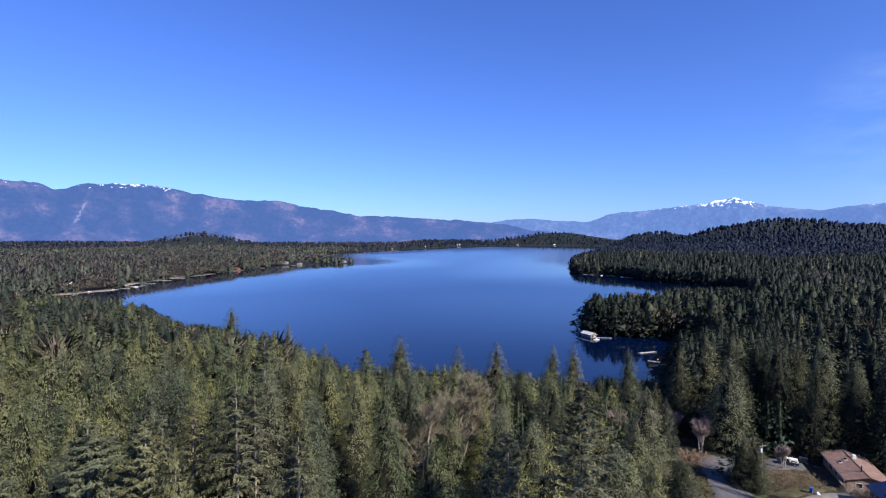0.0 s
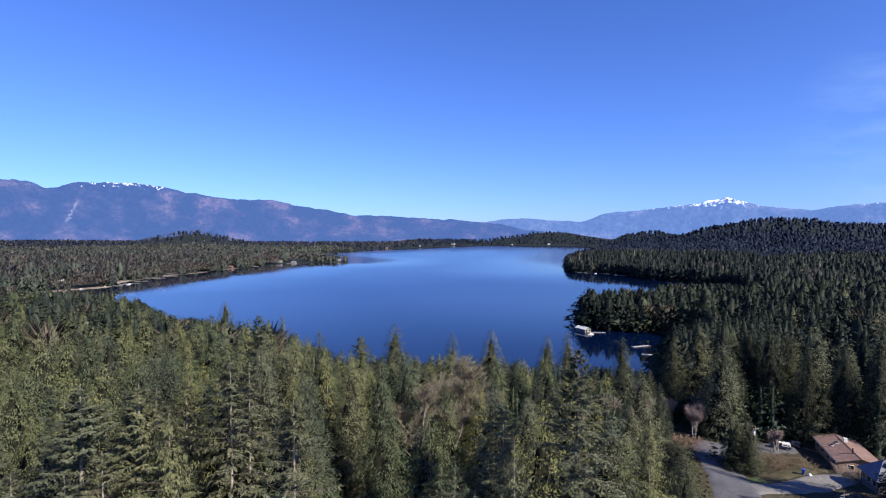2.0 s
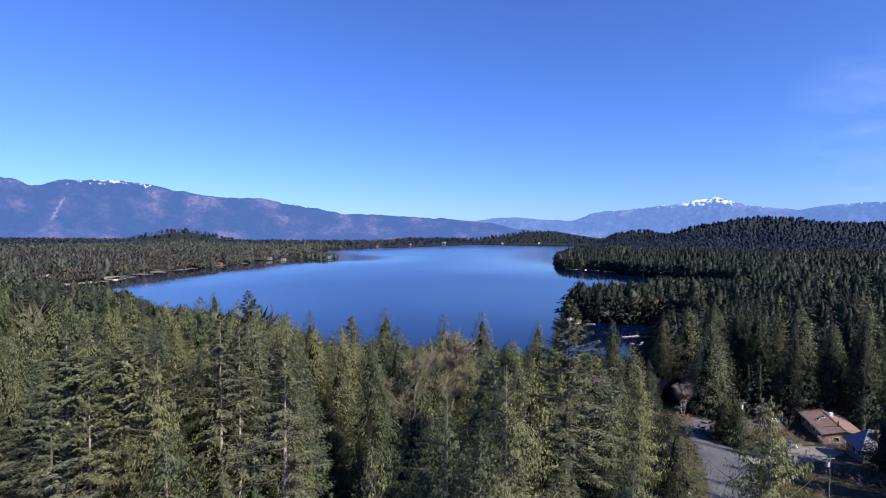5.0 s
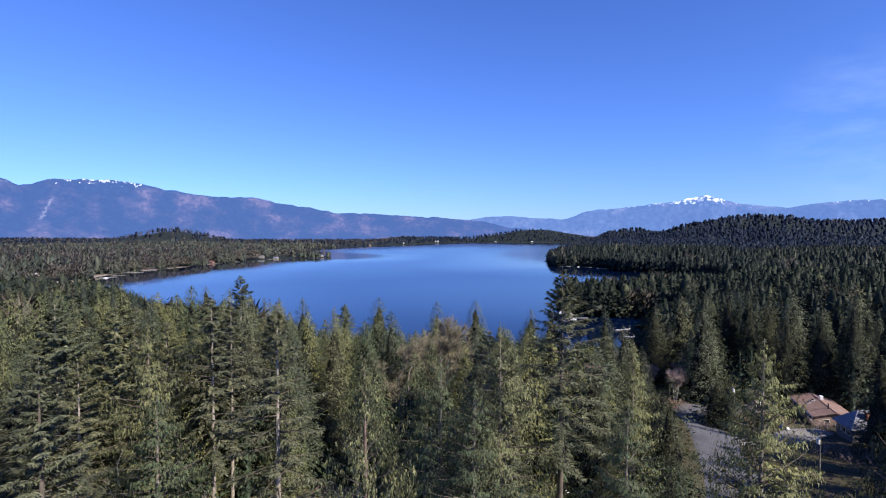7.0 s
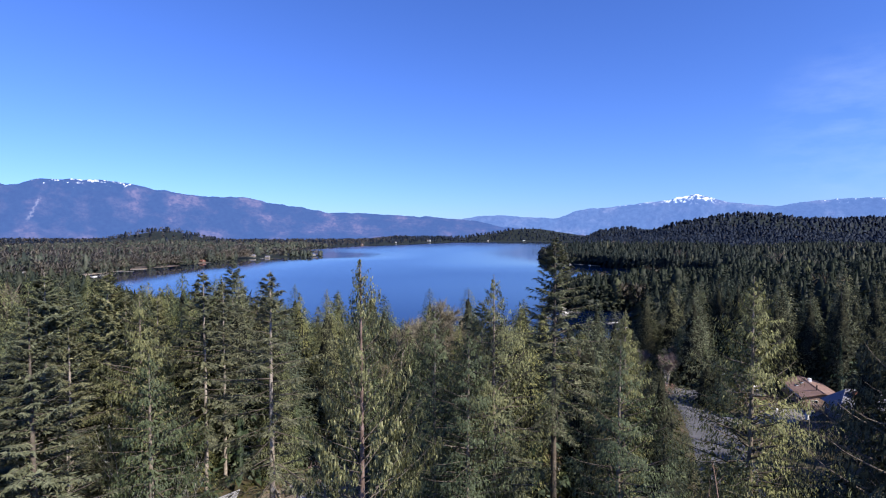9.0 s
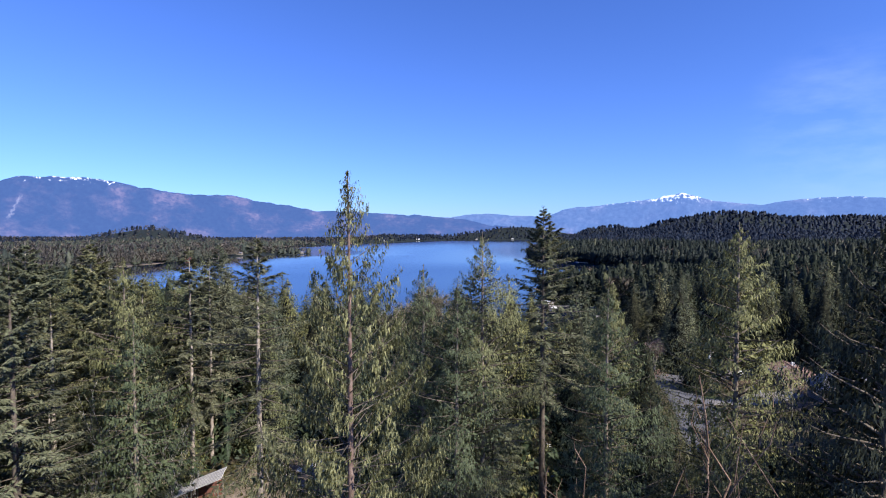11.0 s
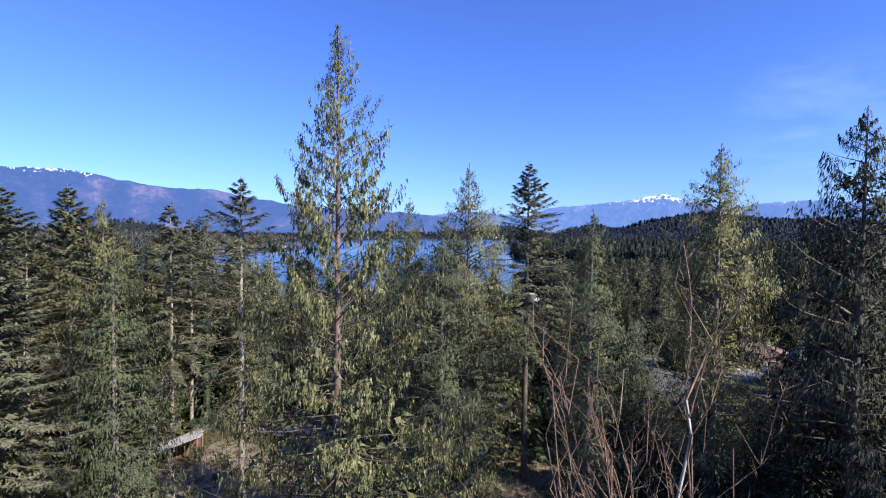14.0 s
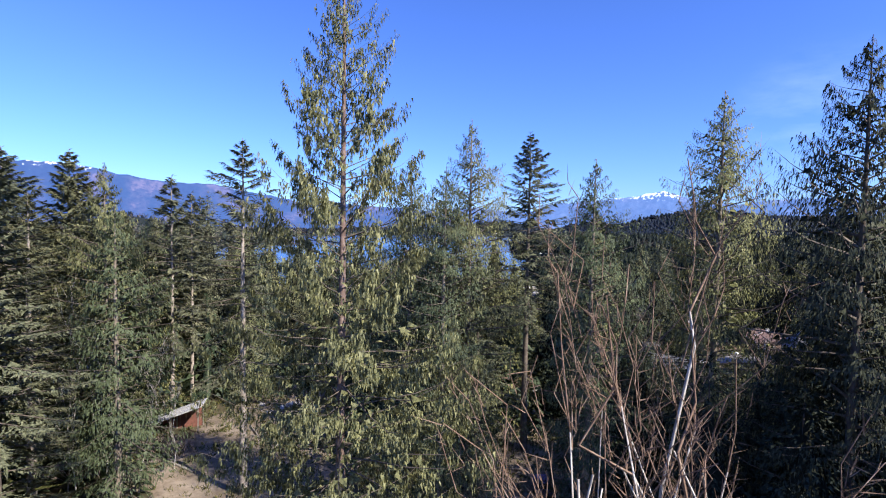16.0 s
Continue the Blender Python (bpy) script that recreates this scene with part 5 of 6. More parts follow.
BLUE_TARP = surface("blue tarpaulin", [(0.3, (0.02, 0.07, 0.36)), (0.55, (0.04, 0.13, 0.58)), (0.8, (0.12, 0.26, 0.75))], 1.2, 0.45, 0.4, 4.0)
NAVY = surface("dark blue car paint", [(0.3, (0.012, 0.016, 0.05)), (0.7, (0.025, 0.035, 0.09))], 0.6, 0.25, 0.0, specular=0.6)
VIOLET = surface("blue car paint", [(0.3, (0.035, 0.035, 0.16)), (0.7, (0.06, 0.06, 0.26))], 0.6, 0.3, 0.0, specular=0.6)
RUBBER = surface("black rubber", [(0.3, (0.015, 0.015, 0.015)), (0.7, (0.03, 0.03, 0.03))], 2.0, 0.8, 0.1)
m, n, l = material("dark glass")
p = n.new("ShaderNodeBsdfPrincipled")
p.inputs["Base Color"].default_value, p.inputs["Roughness"].default_value = (0.012, 0.016, 0.02, 1), 0.06
l.new(p.outputs[0], n.new("ShaderNodeOutputMaterial").inputs[0])
GLASS = m


def patch(name, mat, outline, label, category, lift=0.12, step=1.6, ragged=0.0, seed=1):
    """A sheet laid on the ground inside an outline of (x, y), with an edge turned down into the soil."""
    o = np.array(outline, float)
    x0, y0, x1, y1 = o[:, 0].min() - 2, o[:, 1].min() - 2, o[:, 0].max() + 2, o[:, 1].max() + 2
    xs, ys = np.arange(x0, x1, step), np.arange(y0, y1, step)
    X, Y = np.meshgrid(xs, ys)
    qx, qy = X.ravel() + ragged * wavy(X.ravel(), Y.ravel(), 6, seed), Y.ravel() + ragged * wavy(X.ravel(), Y.ravel(), 5, seed + 1)
    inside, near_d = np.zeros(len(qx), bool), np.full(len(qx), 1e9)
    for (ax, ay), (bx, by) in zip(o, np.roll(o, -1, 0)):
        cross = (ay > qy) != (by > qy)
        inside ^= cross & (qx < ax + (qy - ay) * (bx - ax) / ((by - ay) or 1e-9))
        ex, ey = bx - ax, by - ay
        s = (((qx - ax) * ex + (qy - ay) * ey) / (ex * ex + ey * ey)).clip(0, 1)
        near_d = np.minimum(near_d, np.hypot(qx - ax - s * ex, qy - ay - s * ey))
    d = np.where(inside, near_d, -near_d)
    Z = ground_height(X.ravel(), Y.ravel()) + np.clip(lift + 0.35 * d, -0.8, lift)
    w = len(xs)
    cells = (np.arange(len(ys) - 1)[:, None] * w + np.arange(w - 1)[None]).reshape(-1, 1) + np.array([[0, 1, w + 1, w]])
    keep = (d[cells] > -1.6 * step).any(1)
    me = mesh_of(name, [(np.column_stack([X.ravel(), Y.ravel(), Z]), cells[keep], 0, None)], [mat])
    me.polygons.foreach_set("use_smooth", np.ones(len(me.polygons), bool))
    return tagged(new(name, me), label, category, kind="structure")


patch("verge", LAWN, [(80, 127.5), (85, 128), (86, 134), (83, 136)], "narrow strip of green grass beside the road", "lawn", 0.11, 1.0, 0.4, 5)
patch("road", ASPHALT, [(48, 72), (55, 74), (63, 88), (69, 100), (75, 113), (79, 124), (83, 136), (87, 150), (92, 158), (86, 161), (79, 154), (75, 141), (70, 127), (65, 115), (59, 102), (52, 88)],
      "narrow worn grey asphalt road through the trees", "road", 0.14, 1.2)
patch("driveway", CONCRETE, [(78, 121), (84, 121.5), (97, 123), (107, 127), (107, 132.5), (97, 130), (86, 127.5), (79.5, 126.5)], "pale concrete driveway to the houses", "driveway", 0.20, 1.0)
patch("truck_drive", ASPHALT, [(86, 150), (96, 148), (108, 149), (110, 156), (97, 156), (88, 157)], "gravel drive beside the brown house", "driveway", 0.16, 1.2, 0.4)
patch("lawn", LAWN, [(24, 84), (33, 83), (40, 90), (36, 96), (25, 95)], "small green lawn in a clearing", "lawn", 0.12, 1.2, 0.5)
patch("garden", GARDEN, [(88, 129.5), (97, 131.5), (106, 134), (107, 146), (96, 147), (90, 144)], "rough brown and olive garden ground before the brown house", "garden", 0.11, 1.2, 0.6, 5)
patch("far_lawn", LAWN, [(22, 135), (30, 134), (34, 141), (25, 143)], "small patch of bright green grass", "lawn", 0.12, 1.2, 0.4, 8)
patch("clearing", DIRT, [(-33, 62), (-14, 54), (-4, 64), (-6, 84), (-10, 102), (-24, 101), (-29, 84)], "bare tan earth of a forest clearing", "clearing", 0.12, 1.2, 1.2, 3)
patch("yard", DIRT, [(8, 54), (24, 52), (32, 62), (34, 78), (20, 80), (10, 70)], "stony brown earth of a forest yard", "clearing", 0.12, 1.2, 1.0, 4)


def window(parent, w, h, m):
    """A window in a wall whose outside is local -y."""
    f = part("window", (boxed(w + 0.2, 0.10, h + 0.2, m), WHITE_PAINT), parent, "white framed window")
    part("pane", (boxed(w, 0.04, h, m @ at((0, -0.05, 0.1))), GLASS), f, "dark reflecting glass")
    return f


def gable_house(kind, label, m, width, length, wall, rise, wall_mat, roof_mat, over=0.6, windows=4):
    """A house at the origin of m: its ridge runs along local y."""
    house = new(kind)
    hw, hl = width / 2, length / 2
    body = solid([(-hw, -hl, -1), (hw, -hl, -1), (hw, hl, -1), (-hw, hl, -1), (-hw, -hl, wall), (hw, -hl, wall), (hw, hl, wall), (-hw, hl, wall), (0, -hl, wall + rise), (0, hl, wall + rise)],
                 [(0, 1, 5, 8, 4), (3, 7, 9, 6, 2), (0, 4, 7, 3), (1, 2, 6, 5), (4, 8, 9, 7), (5, 6, 9, 8), (0, 3, 2, 1)])
    part("wall", (body, wall_mat), house)
    slope = math.atan2(rise, hw)
    run = (hw + over) / math.cos(slope)
    for s in (-1, 1):
        mm = at((0, 0, wall + rise + 0.03)) @ Matrix.Rotation(s * slope, 4, "Y") @ at((s * run / 2, 0, 0))
        slab = part("roof", (boxed(run, length + 2 * over, 0.16, mm), roof_mat), house)
        part("gutter", (boxed(0.14, length + 2 * over, 0.14, at((s * (hw + over + 0.05), 0, wall - math.tan(slope) * over - 0.1))), WHITE_PAINT), slab)
    part("ridge_cap", (boxed(0.3, length + 2 * over, 0.1, at((0, 0, wall + rise + 0.18))), roof_mat), house)
    for k in range(windows):
        yy = -hl + length * (k + 0.7) / (windows + 0.4)
        window(house, 1.5, 1.1, at((-hw - 0.03, yy, wall - 1.9)) @ Matrix.Rotation(-math.pi / 2, 4, "Z"))
    for xx in (-0.22, 0.25):
        window(house, 1.4, 1.1, at((xx * width, -hl - 0.03, wall - 1.9)))
    part("door", (boxed(0.95, 0.1, 2.05, at((0.02 * width, -hl - 0.03, 0.1))), OLD_WOOD), house)
    house.matrix_basis = m
    return tagged(house, label, "house")


brown = gable_house("house", "low brown-roofed house with tan stucco walls among trees", at((116.2, 141.4, 18.9)) @ Matrix.Rotation(radians(-20.3), 4, "Z"), 9.9, 17.8, 3.8, 1.35, TAN_WALL, BROWN_ROOF, 0.6, 4)
for x, y in ((-1.6, 2.6), (-3.2, 1.2)):
    z = 3.8 + 1.35 * (1 - abs(x) / 4.95) + 0.2
    sk = part("skylight", (boxed(0.9, 1.3, 0.16, at((x, y, z)) @ Matrix.Rotation(-0.236, 4, "Y"), 0.03), WHITE_PAINT), brown, "white framed roof skylight")
    part("pane", (boxed(0.7, 1.1, 0.05, at((x, y, z + 0.15)) @ Matrix.Rotation(-0.236, 4, "Y")), GLASS), sk)
part("chimney", (boxed(0.9, 0.9, 1.5, at((0.9, 3.9, 4.6)), 0.03), WHITE_PAINT), brown, "pale square chimney")
part("flue", (rod(0.17, 0.17, 2.0, at((-0.6, -5.6, 4.7))), RUBBER), brown, "dark metal flue pipe")


def hip_house(kind, label, m, width, length, wall, rise, wall_mat, roof_mat, over=0.7):
    house = new(kind)
    hw, hl = width / 2, length / 2
    part("wall", (boxed(width, length, wall + 1, at((0, 0, -1))), wall_mat), house)
    a, b, r = hw + over, hl + over, (hw - hl * 0.8)
    z0, z1 = wall + 0.05, wall + rise
    pts = [(-a, -b, z0), (a, -b, z0), (a, b, z0), (-a, b, z0), (-r, 0, z1), (r, 0, z1), (-a, -b, z0 - 0.2), (a, -b, z0 - 0.2), (a, b, z0 - 0.2), (-a, b, z0 - 0.2)]
    part("roof", (solid(pts, [(0, 1, 5, 4), (1, 2, 5), (2, 3, 4, 5), (3, 0, 4), (0, 6, 7, 1), (1, 7, 8, 2), (2, 8, 9, 3), (3, 9, 6, 0), (6, 9, 8, 7)]), roof_mat), house)
    for k in range(3):
        window(house, 1.6, 1.2, at((-hw * 0.6 + k * hw * 0.6, -hl - 0.03, wall - 2.0)))
        window(house, 1.3, 1.2, at((-hw - 0.03, -hl * 0.6 + k * hl * 0.6, wall - 2.0)) @ Matrix.Rotation(-math.pi / 2, 4, "Z"))
    part("door", (boxed(0.95, 0.1, 2.05, at((hw * 0.3, -hl - 0.03, 0.1))), WHITE_PAINT), house)
    house.matrix_basis = m
    return tagged(house, label, "house")


grey = hip_house("house", "two-storey house with a pale grey hipped metal roof", at((112.8, 121.0, 19.8)) @ Matrix.Rotation(radians(-13.9), 4, "Z"), 13.0, 7.2, 5.2, 4.0, GREY_WALL, GREY_ROOF)
chim = part("chimney", (boxed(1.5, 1.1, 3.4, at((-2.2, -1.9, 5.8)), 0.04), BRICK), grey, "red brick chimney")
part("cap", (boxed(1.7, 1.3, 0.18, at((-2.2, -1.9, 9.2))), CONCRETE), chim)


def utility_pole(x, y, top, turn, tank=True):
    z = ground_z(x, y)
    h = top - z
    pole = new("utility_pole")
    part("post", (rod(0.17, 0.11, h + 0.5, at((0, 0, -0.5))), OLD_WOOD), pole)
    arm = part("crossarm", (boxed(2.2, 0.12, 0.14, at((0, -0.15, h - 0.7)), 0.01), OLD_WOOD), pole)
    for s in (-0.95, -0.35, 0.35, 0.95):
        part("insulator", (rod(0.06, 0.04, 0.2, at((s, -0.15, h - 0.56)), 8), METAL), arm, "grey insulator")
    if tank:
        can = part("transformer", (rod(0.32, 0.32, 1.0, at((-0.52, 0, h - 2.3)), 14), WHITE_PAINT), pole, "pale transformer can")
        part("lid", (rod(0.35, 0.3, 0.12, at((-0.52, 0, h - 1.3)), 14), METAL), can)
        part("bracket", (boxed(0.4, 0.1, 0.5, at((-0.25, 0, h - 2.1))), METAL), can)
    pole.matrix_basis = at((x, y, z)) @ Matrix.Rotation(turn, 4, "Z")
    return tagged(pole, "weathered wooden utility pole with a pale transformer", "utility pole", "poles along the road")


utility_pole(88.4, 139, 30.6, 0.3)
utility_pole(82.2, 100.5, 32.0, 0.2)
wire_paths = [((88.4, 139, 30.2), (82.2, 100.5, 31.6), 1.4), ((82.2, 100.5, 31.6), (70, 40, 33), 1.5), ((88.4, 139, 29.6), (110.4, 136.5, 23.4), 0.9), ((88.4, 139, 30.2), (96, 175, 27), 1.0)]
for a, b, sag in wire_paths:
    s = np.linspace(0, 1, 12)
    path = np.array(a)[None] * (1 - s)[:, None] + np.array(b)[None] * s[:, None]
    path[:, 2] -= 4 * sag * s * (1 - s)
    tagged(new("power_line", mesh_of("power_line", crown_chunks([tube(path, np.full(12, 0.018), 4)]), [RUBBER])), "thin black overhead wire between poles", "cable", "wires along the road")


def vehicle(kind, label, m, paint, top_paint, canopy=False, size=(4.6, 1.85, 1.5)):
    """A parked car or pickup along local x."""
    L, W, H = size
    car = new(kind)
    low, cab = H * 0.55, H
    prof = [(-L / 2, 0.35), (L / 2, 0.35), (L / 2, low * 0.9), (L * 0.46, low), (L * 0.26, low * 1.04), (-L / 2, low * 1.04)]
    pts = [(x, s * W / 2, z) for s in (-1, 1) for x, z in prof]
    k = len(prof)
    bm = solid(pts, [tuple(range(k)), tuple(range(2 * k - 1, k - 1, -1))] + [(i, (i + 1) % k, k + (i + 1) % k, k + i) for i in range(k)])
    bmesh.ops.bevel(bm, geom=list(bm.edges), offset=0.07, segments=2, affect="EDGES")
    part("body", (bm, paint), car)
    x0, x1 = (-L * 0.02, L * 0.2) if canopy else (-L * 0.36, L * 0.12)

    def hutch(a, b, slope, mat, name, inset=0.08):
        q = [(a, -W / 2 + inset, low), (b + slope, -W / 2 + inset, low), (b + slope, W / 2 - inset, low), (a, W / 2 - inset, low),
             (a + 0.12, -W / 2 + 0.2, cab), (b - slope * 0.5, -W / 2 + 0.2, cab), (b - slope * 0.5, W / 2 - 0.2, cab), (a + 0.12, W / 2 - 0.2, cab)]
        g = solid(q, [(0, 1, 5, 4), (1, 2, 6, 5), (2, 3, 7, 6), (3, 0, 4, 7), (4, 5, 6, 7), (0, 3, 2, 1)])
        bmesh.ops.bevel(g, geom=list(g.edges), offset=0.05, segments=2, affect="EDGES")
        return part(name, (g, mat), car)

    c = hutch(x0, x1, 0.35, GLASS, "cabin")
    part("cabin_roof", (boxed(x1 - x0, W - 0.42, 0.06, at(((x0 + x1) / 2, 0, cab - 0.01)), 0.02), top_paint), c)
    if canopy:
        c = hutch(-L * 0.49, -L * 0.05, 0.0, top_paint, "canopy", 0.04)
        for s in (-1, 1):
            part("canopy_window", (boxed(L * 0.3, 0.05, 0.3, at((-L * 0.27, s * (W / 2 - 0.1), low + 0.18))), GLASS), c)
    for sx in (-0.31, 0.31):
        for s in (-1, 1):
            mm = at((sx * L, s * (W / 2 - 0.12), 0.34)) @ Matrix.Rotation(math.pi / 2, 4, "X") @ at((0, 0, -0.11))
            wheel = part("wheel", (rod(0.34, 0.34, 0.22, mm, 18), RUBBER), car)
            part("rim", (rod(0.2, 0.2, 0.25, mm @ at((0, 0, -0.015)), 14), METAL), wheel)
    for s in (-1, 1):
        part("headlight", (boxed(0.08, 0.34, 0.16, at((L / 2 - 0.02, s * W * 0.34, low * 0.72))), WHITE_PAINT), car)
    part("bumper", (boxed(0.14, W * 0.96, 0.18, at((L / 2 + 0.02, 0, 0.42)), 0.03), METAL), car)
    car.matrix_basis = m
    return tagged(car, label, "car")


vehicle("pickup_truck", "dark blue pickup truck with a white canopy", at((104.6, 152.2, ground_z(104.6, 152.2) + 0.16)) @ Matrix.Rotation(radians(152), 4, "Z"), NAVY, WHITE_PAINT, True, (5.3, 1.95, 1.95))
vehicle("car", "dark blue car parked beside the pickup", at((109.6, 153.6, ground_z(109.6, 153.6) + 0.16)) @ Matrix.Rotation(radians(140), 4, "Z"), NAVY, NAVY)
vehicle("car", "white car parked at the road's edge", at((68.0, 139.5, ground_z(68, 139.5) + 0.05)) @ Matrix.Rotation(radians(75), 4, "Z"), WHITE_PAINT, WHITE_PAINT)
vehicle("car", "violet-blue car parked in the forest yard", at((18.2, 57.2, ground_z(18.2, 57.2) + 0.12)) @ Matrix.Rotation(radians(80), 4, "Z"), VIOLET, VIOLET)
vehicle("car", "dark car parked in shade by the road", at((92, 166, ground_z(92, 166) + 0.05)) @ Matrix.Rotation(radians(170), 4, "Z"), NAVY, NAVY)


def heap(kind, label, x, y, size, mat, seed, category, squash=0.6):
    """A lumpy solid resting on the ground, such as a rock or a thing under a sheet."""
    bm = bmesh.new()
    bmesh.ops.create_icosphere(bm, subdivisions=3, radius=1.0)
    for v in bm.verts:
        k = 1 + 0.35 * noise.fractal(v.co * 1.3 + Vector((seed * 7.1, 0, 0)), 1.0, 2.0, 4)
        v.co = Vector((v.co.x * size[0] * k, v.co.y * size[1] * k, max(-0.25, v.co.z * k) * size[2]))
    me = bpy.data.meshes.new(kind)
    bm.to_mesh(me)
    bm.free()
    me.materials.append(mat)
    ob = new(kind, me)
    ob.matrix_basis = at((x, y, ground_z(x, y) + 0.1)) @ Matrix.Rotation(seed, 4, "Z")
    return tagged(ob, label, category)


heap("tarpaulin_heap", "bright blue tarpaulin thrown over a heap", 51, 106.3, (3.2, 1.6, 1.5), BLUE_TARP, 1, "tarpaulin")
heap("tarpaulin_heap", "small bright blue tarpaulin on the ground", 25.2, 85, (0.8, 0.6, 0.7), BLUE_TARP, 2, "tarpaulin")
heap("tarpaulin_heap", "pale sheet over a heap beside the tarpaulin", 54.2, 105, (1.2, 0.9, 0.8), ROCK, 3, "tarpaulin")
for k, (x, y, s) in enumerate([(-17, 92, 0.9), (-18.5, 90.5, 0.6), (-15.6, 94, 0.7), (-20, 88, 0.5), (-14, 90, 0.55), (-22.5, 93, 0.5), (-12.6, 86, 0.4)]):
    tagged(heap("boulder", "pale broken boulder lying on bare earth", x, y, (s * 1.4, s, s * 0.8), ROCK, 10 + k, "rock"), group="boulders in the clearing")


def bin_thing(x, y):
    b = new("wheelie_bin")
    part("body", (rod(0.26, 0.36, 1.0, None, 4), BLUE_TARP), b)
    part("lid", (boxed(0.62, 0.62, 0.07, at((0, 0, 1.0)), 0.02), BLUE_TARP), b)
    for s in (-0.22, 0.22):
        part("wheel", (rod(0.1, 0.1, 0.06, at((s, 0.28, 0.1)) @ Matrix.Rotation(math.pi / 2, 4, "Y"), 10), RUBBER), b)
    b.matrix_basis = at((x, y, ground_z(x, y) + 0.2)) @ Matrix.Diagonal((1.4, 1.4, 1.3, 1))
    return tagged(b, "blue wheelie bin standing by the driveway", "bin")


bin_thing(96.4, 131.2)
heap("stone", "white painted stone beside the driveway", 97.6, 130.4, (0.5, 0.4, 0.6), WHITE_PAINT, 31, "stone")


def shed(m):
    """An open shed whose roof falls along local -x."""
    s = new("shed")
    for x, h in ((-3.8, 1.6), (0.0, 2.9), (3.8, 4.2)):
        for y in (-1.6, 1.6):
            part("post", (boxed(0.16, 0.16, h + 0.3, at((x, y, -0.3))), OLD_WOOD), s)
    tilt = Matrix.Rotation(-math.atan2(2.6, 7.6), 4, "Y")
    roof = part("roof", (boxed(9.2, 4.2, 0.07, at((0, 0, 3.0)) @ tilt), PALE_ROOF), s, "sagging pale sheet-metal roof")
    for k in range(8):
        part("rib", (boxed(9.2, 0.07, 0.05, at((0, 0, 3.0)) @ tilt @ at((0, -1.95 + 0.557 * k, 0.07))), GREY_ROOF), roof)
    for k in range(9):
        part("board", (boxed(0.8, 0.05, 1.5 + 0.28 * k - 0.1 * (k % 3), at((-3.4 + 0.85 * k, 1.7, 0.0))), RUST_WALL), s)
    for k in range(4):
        part("side_board", (boxed(0.05, 0.8, 1.4, at((-3.8, -1.2 + 0.85 * k, 0.0))), RUST_WALL), s)
    s.matrix_basis = m
    return tagged(s, "open woodshed with a tilted pale metal roof", "shed")


shed(at((-32.6, 80.4, ground_z(-32.6, 80.4) - 0.1)) @ Matrix.Rotation(radians(6), 4, "Z"))


def cottage(x, y, turn, size, roof_mat, wall_mat, label):
    z = ground_z(x, y)
    return gable_house("cottage", label, at((x, y, max(z, 0.8))) @ Matrix.Rotation(turn, 4, "Z"), size, size * 1.3, size * 0.42, size * 0.24, wall_mat, roof_mat, 0.5, 2)


tagged(gable_house("outbuilding", "small outbuilding with a rust-red roof behind the lawn", at((30, 142.5, ground_z(30, 142.5))) @ Matrix.Rotation(radians(80), 4, "Z"), 4.0, 6.0, 2.3, 1.2, OLD_WOOD, RUST_WALL, 0.3, 1), category="shed")
tagged(gable_house("outbuilding", "dark weathered outbuilding half hidden by firs", at((37, 124, ground_z(37, 124))) @ Matrix.Rotation(radians(60), 4, "Z"), 4.6, 7.0, 2.4, 1.2, GREY_WALL, OLD_WOOD, 0.3, 1), category="shed")
heap("gas_tank", "cream-white gas tank standing among shrubs", 54, 144, (0.8, 0.7, 1.6), WHITE_PAINT, 41, "tank")
tagged(gable_house("outbuilding", "low grey-roofed building near the lake shore", at((-70, 232, ground_z(-70, 232))) @ Matrix.Rotation(radians(70), 4, "Z"), 7.0, 11.0, 2.6, 1.6, OLD_WOOD, GREY_ROOF, 0.5, 2), category="house")

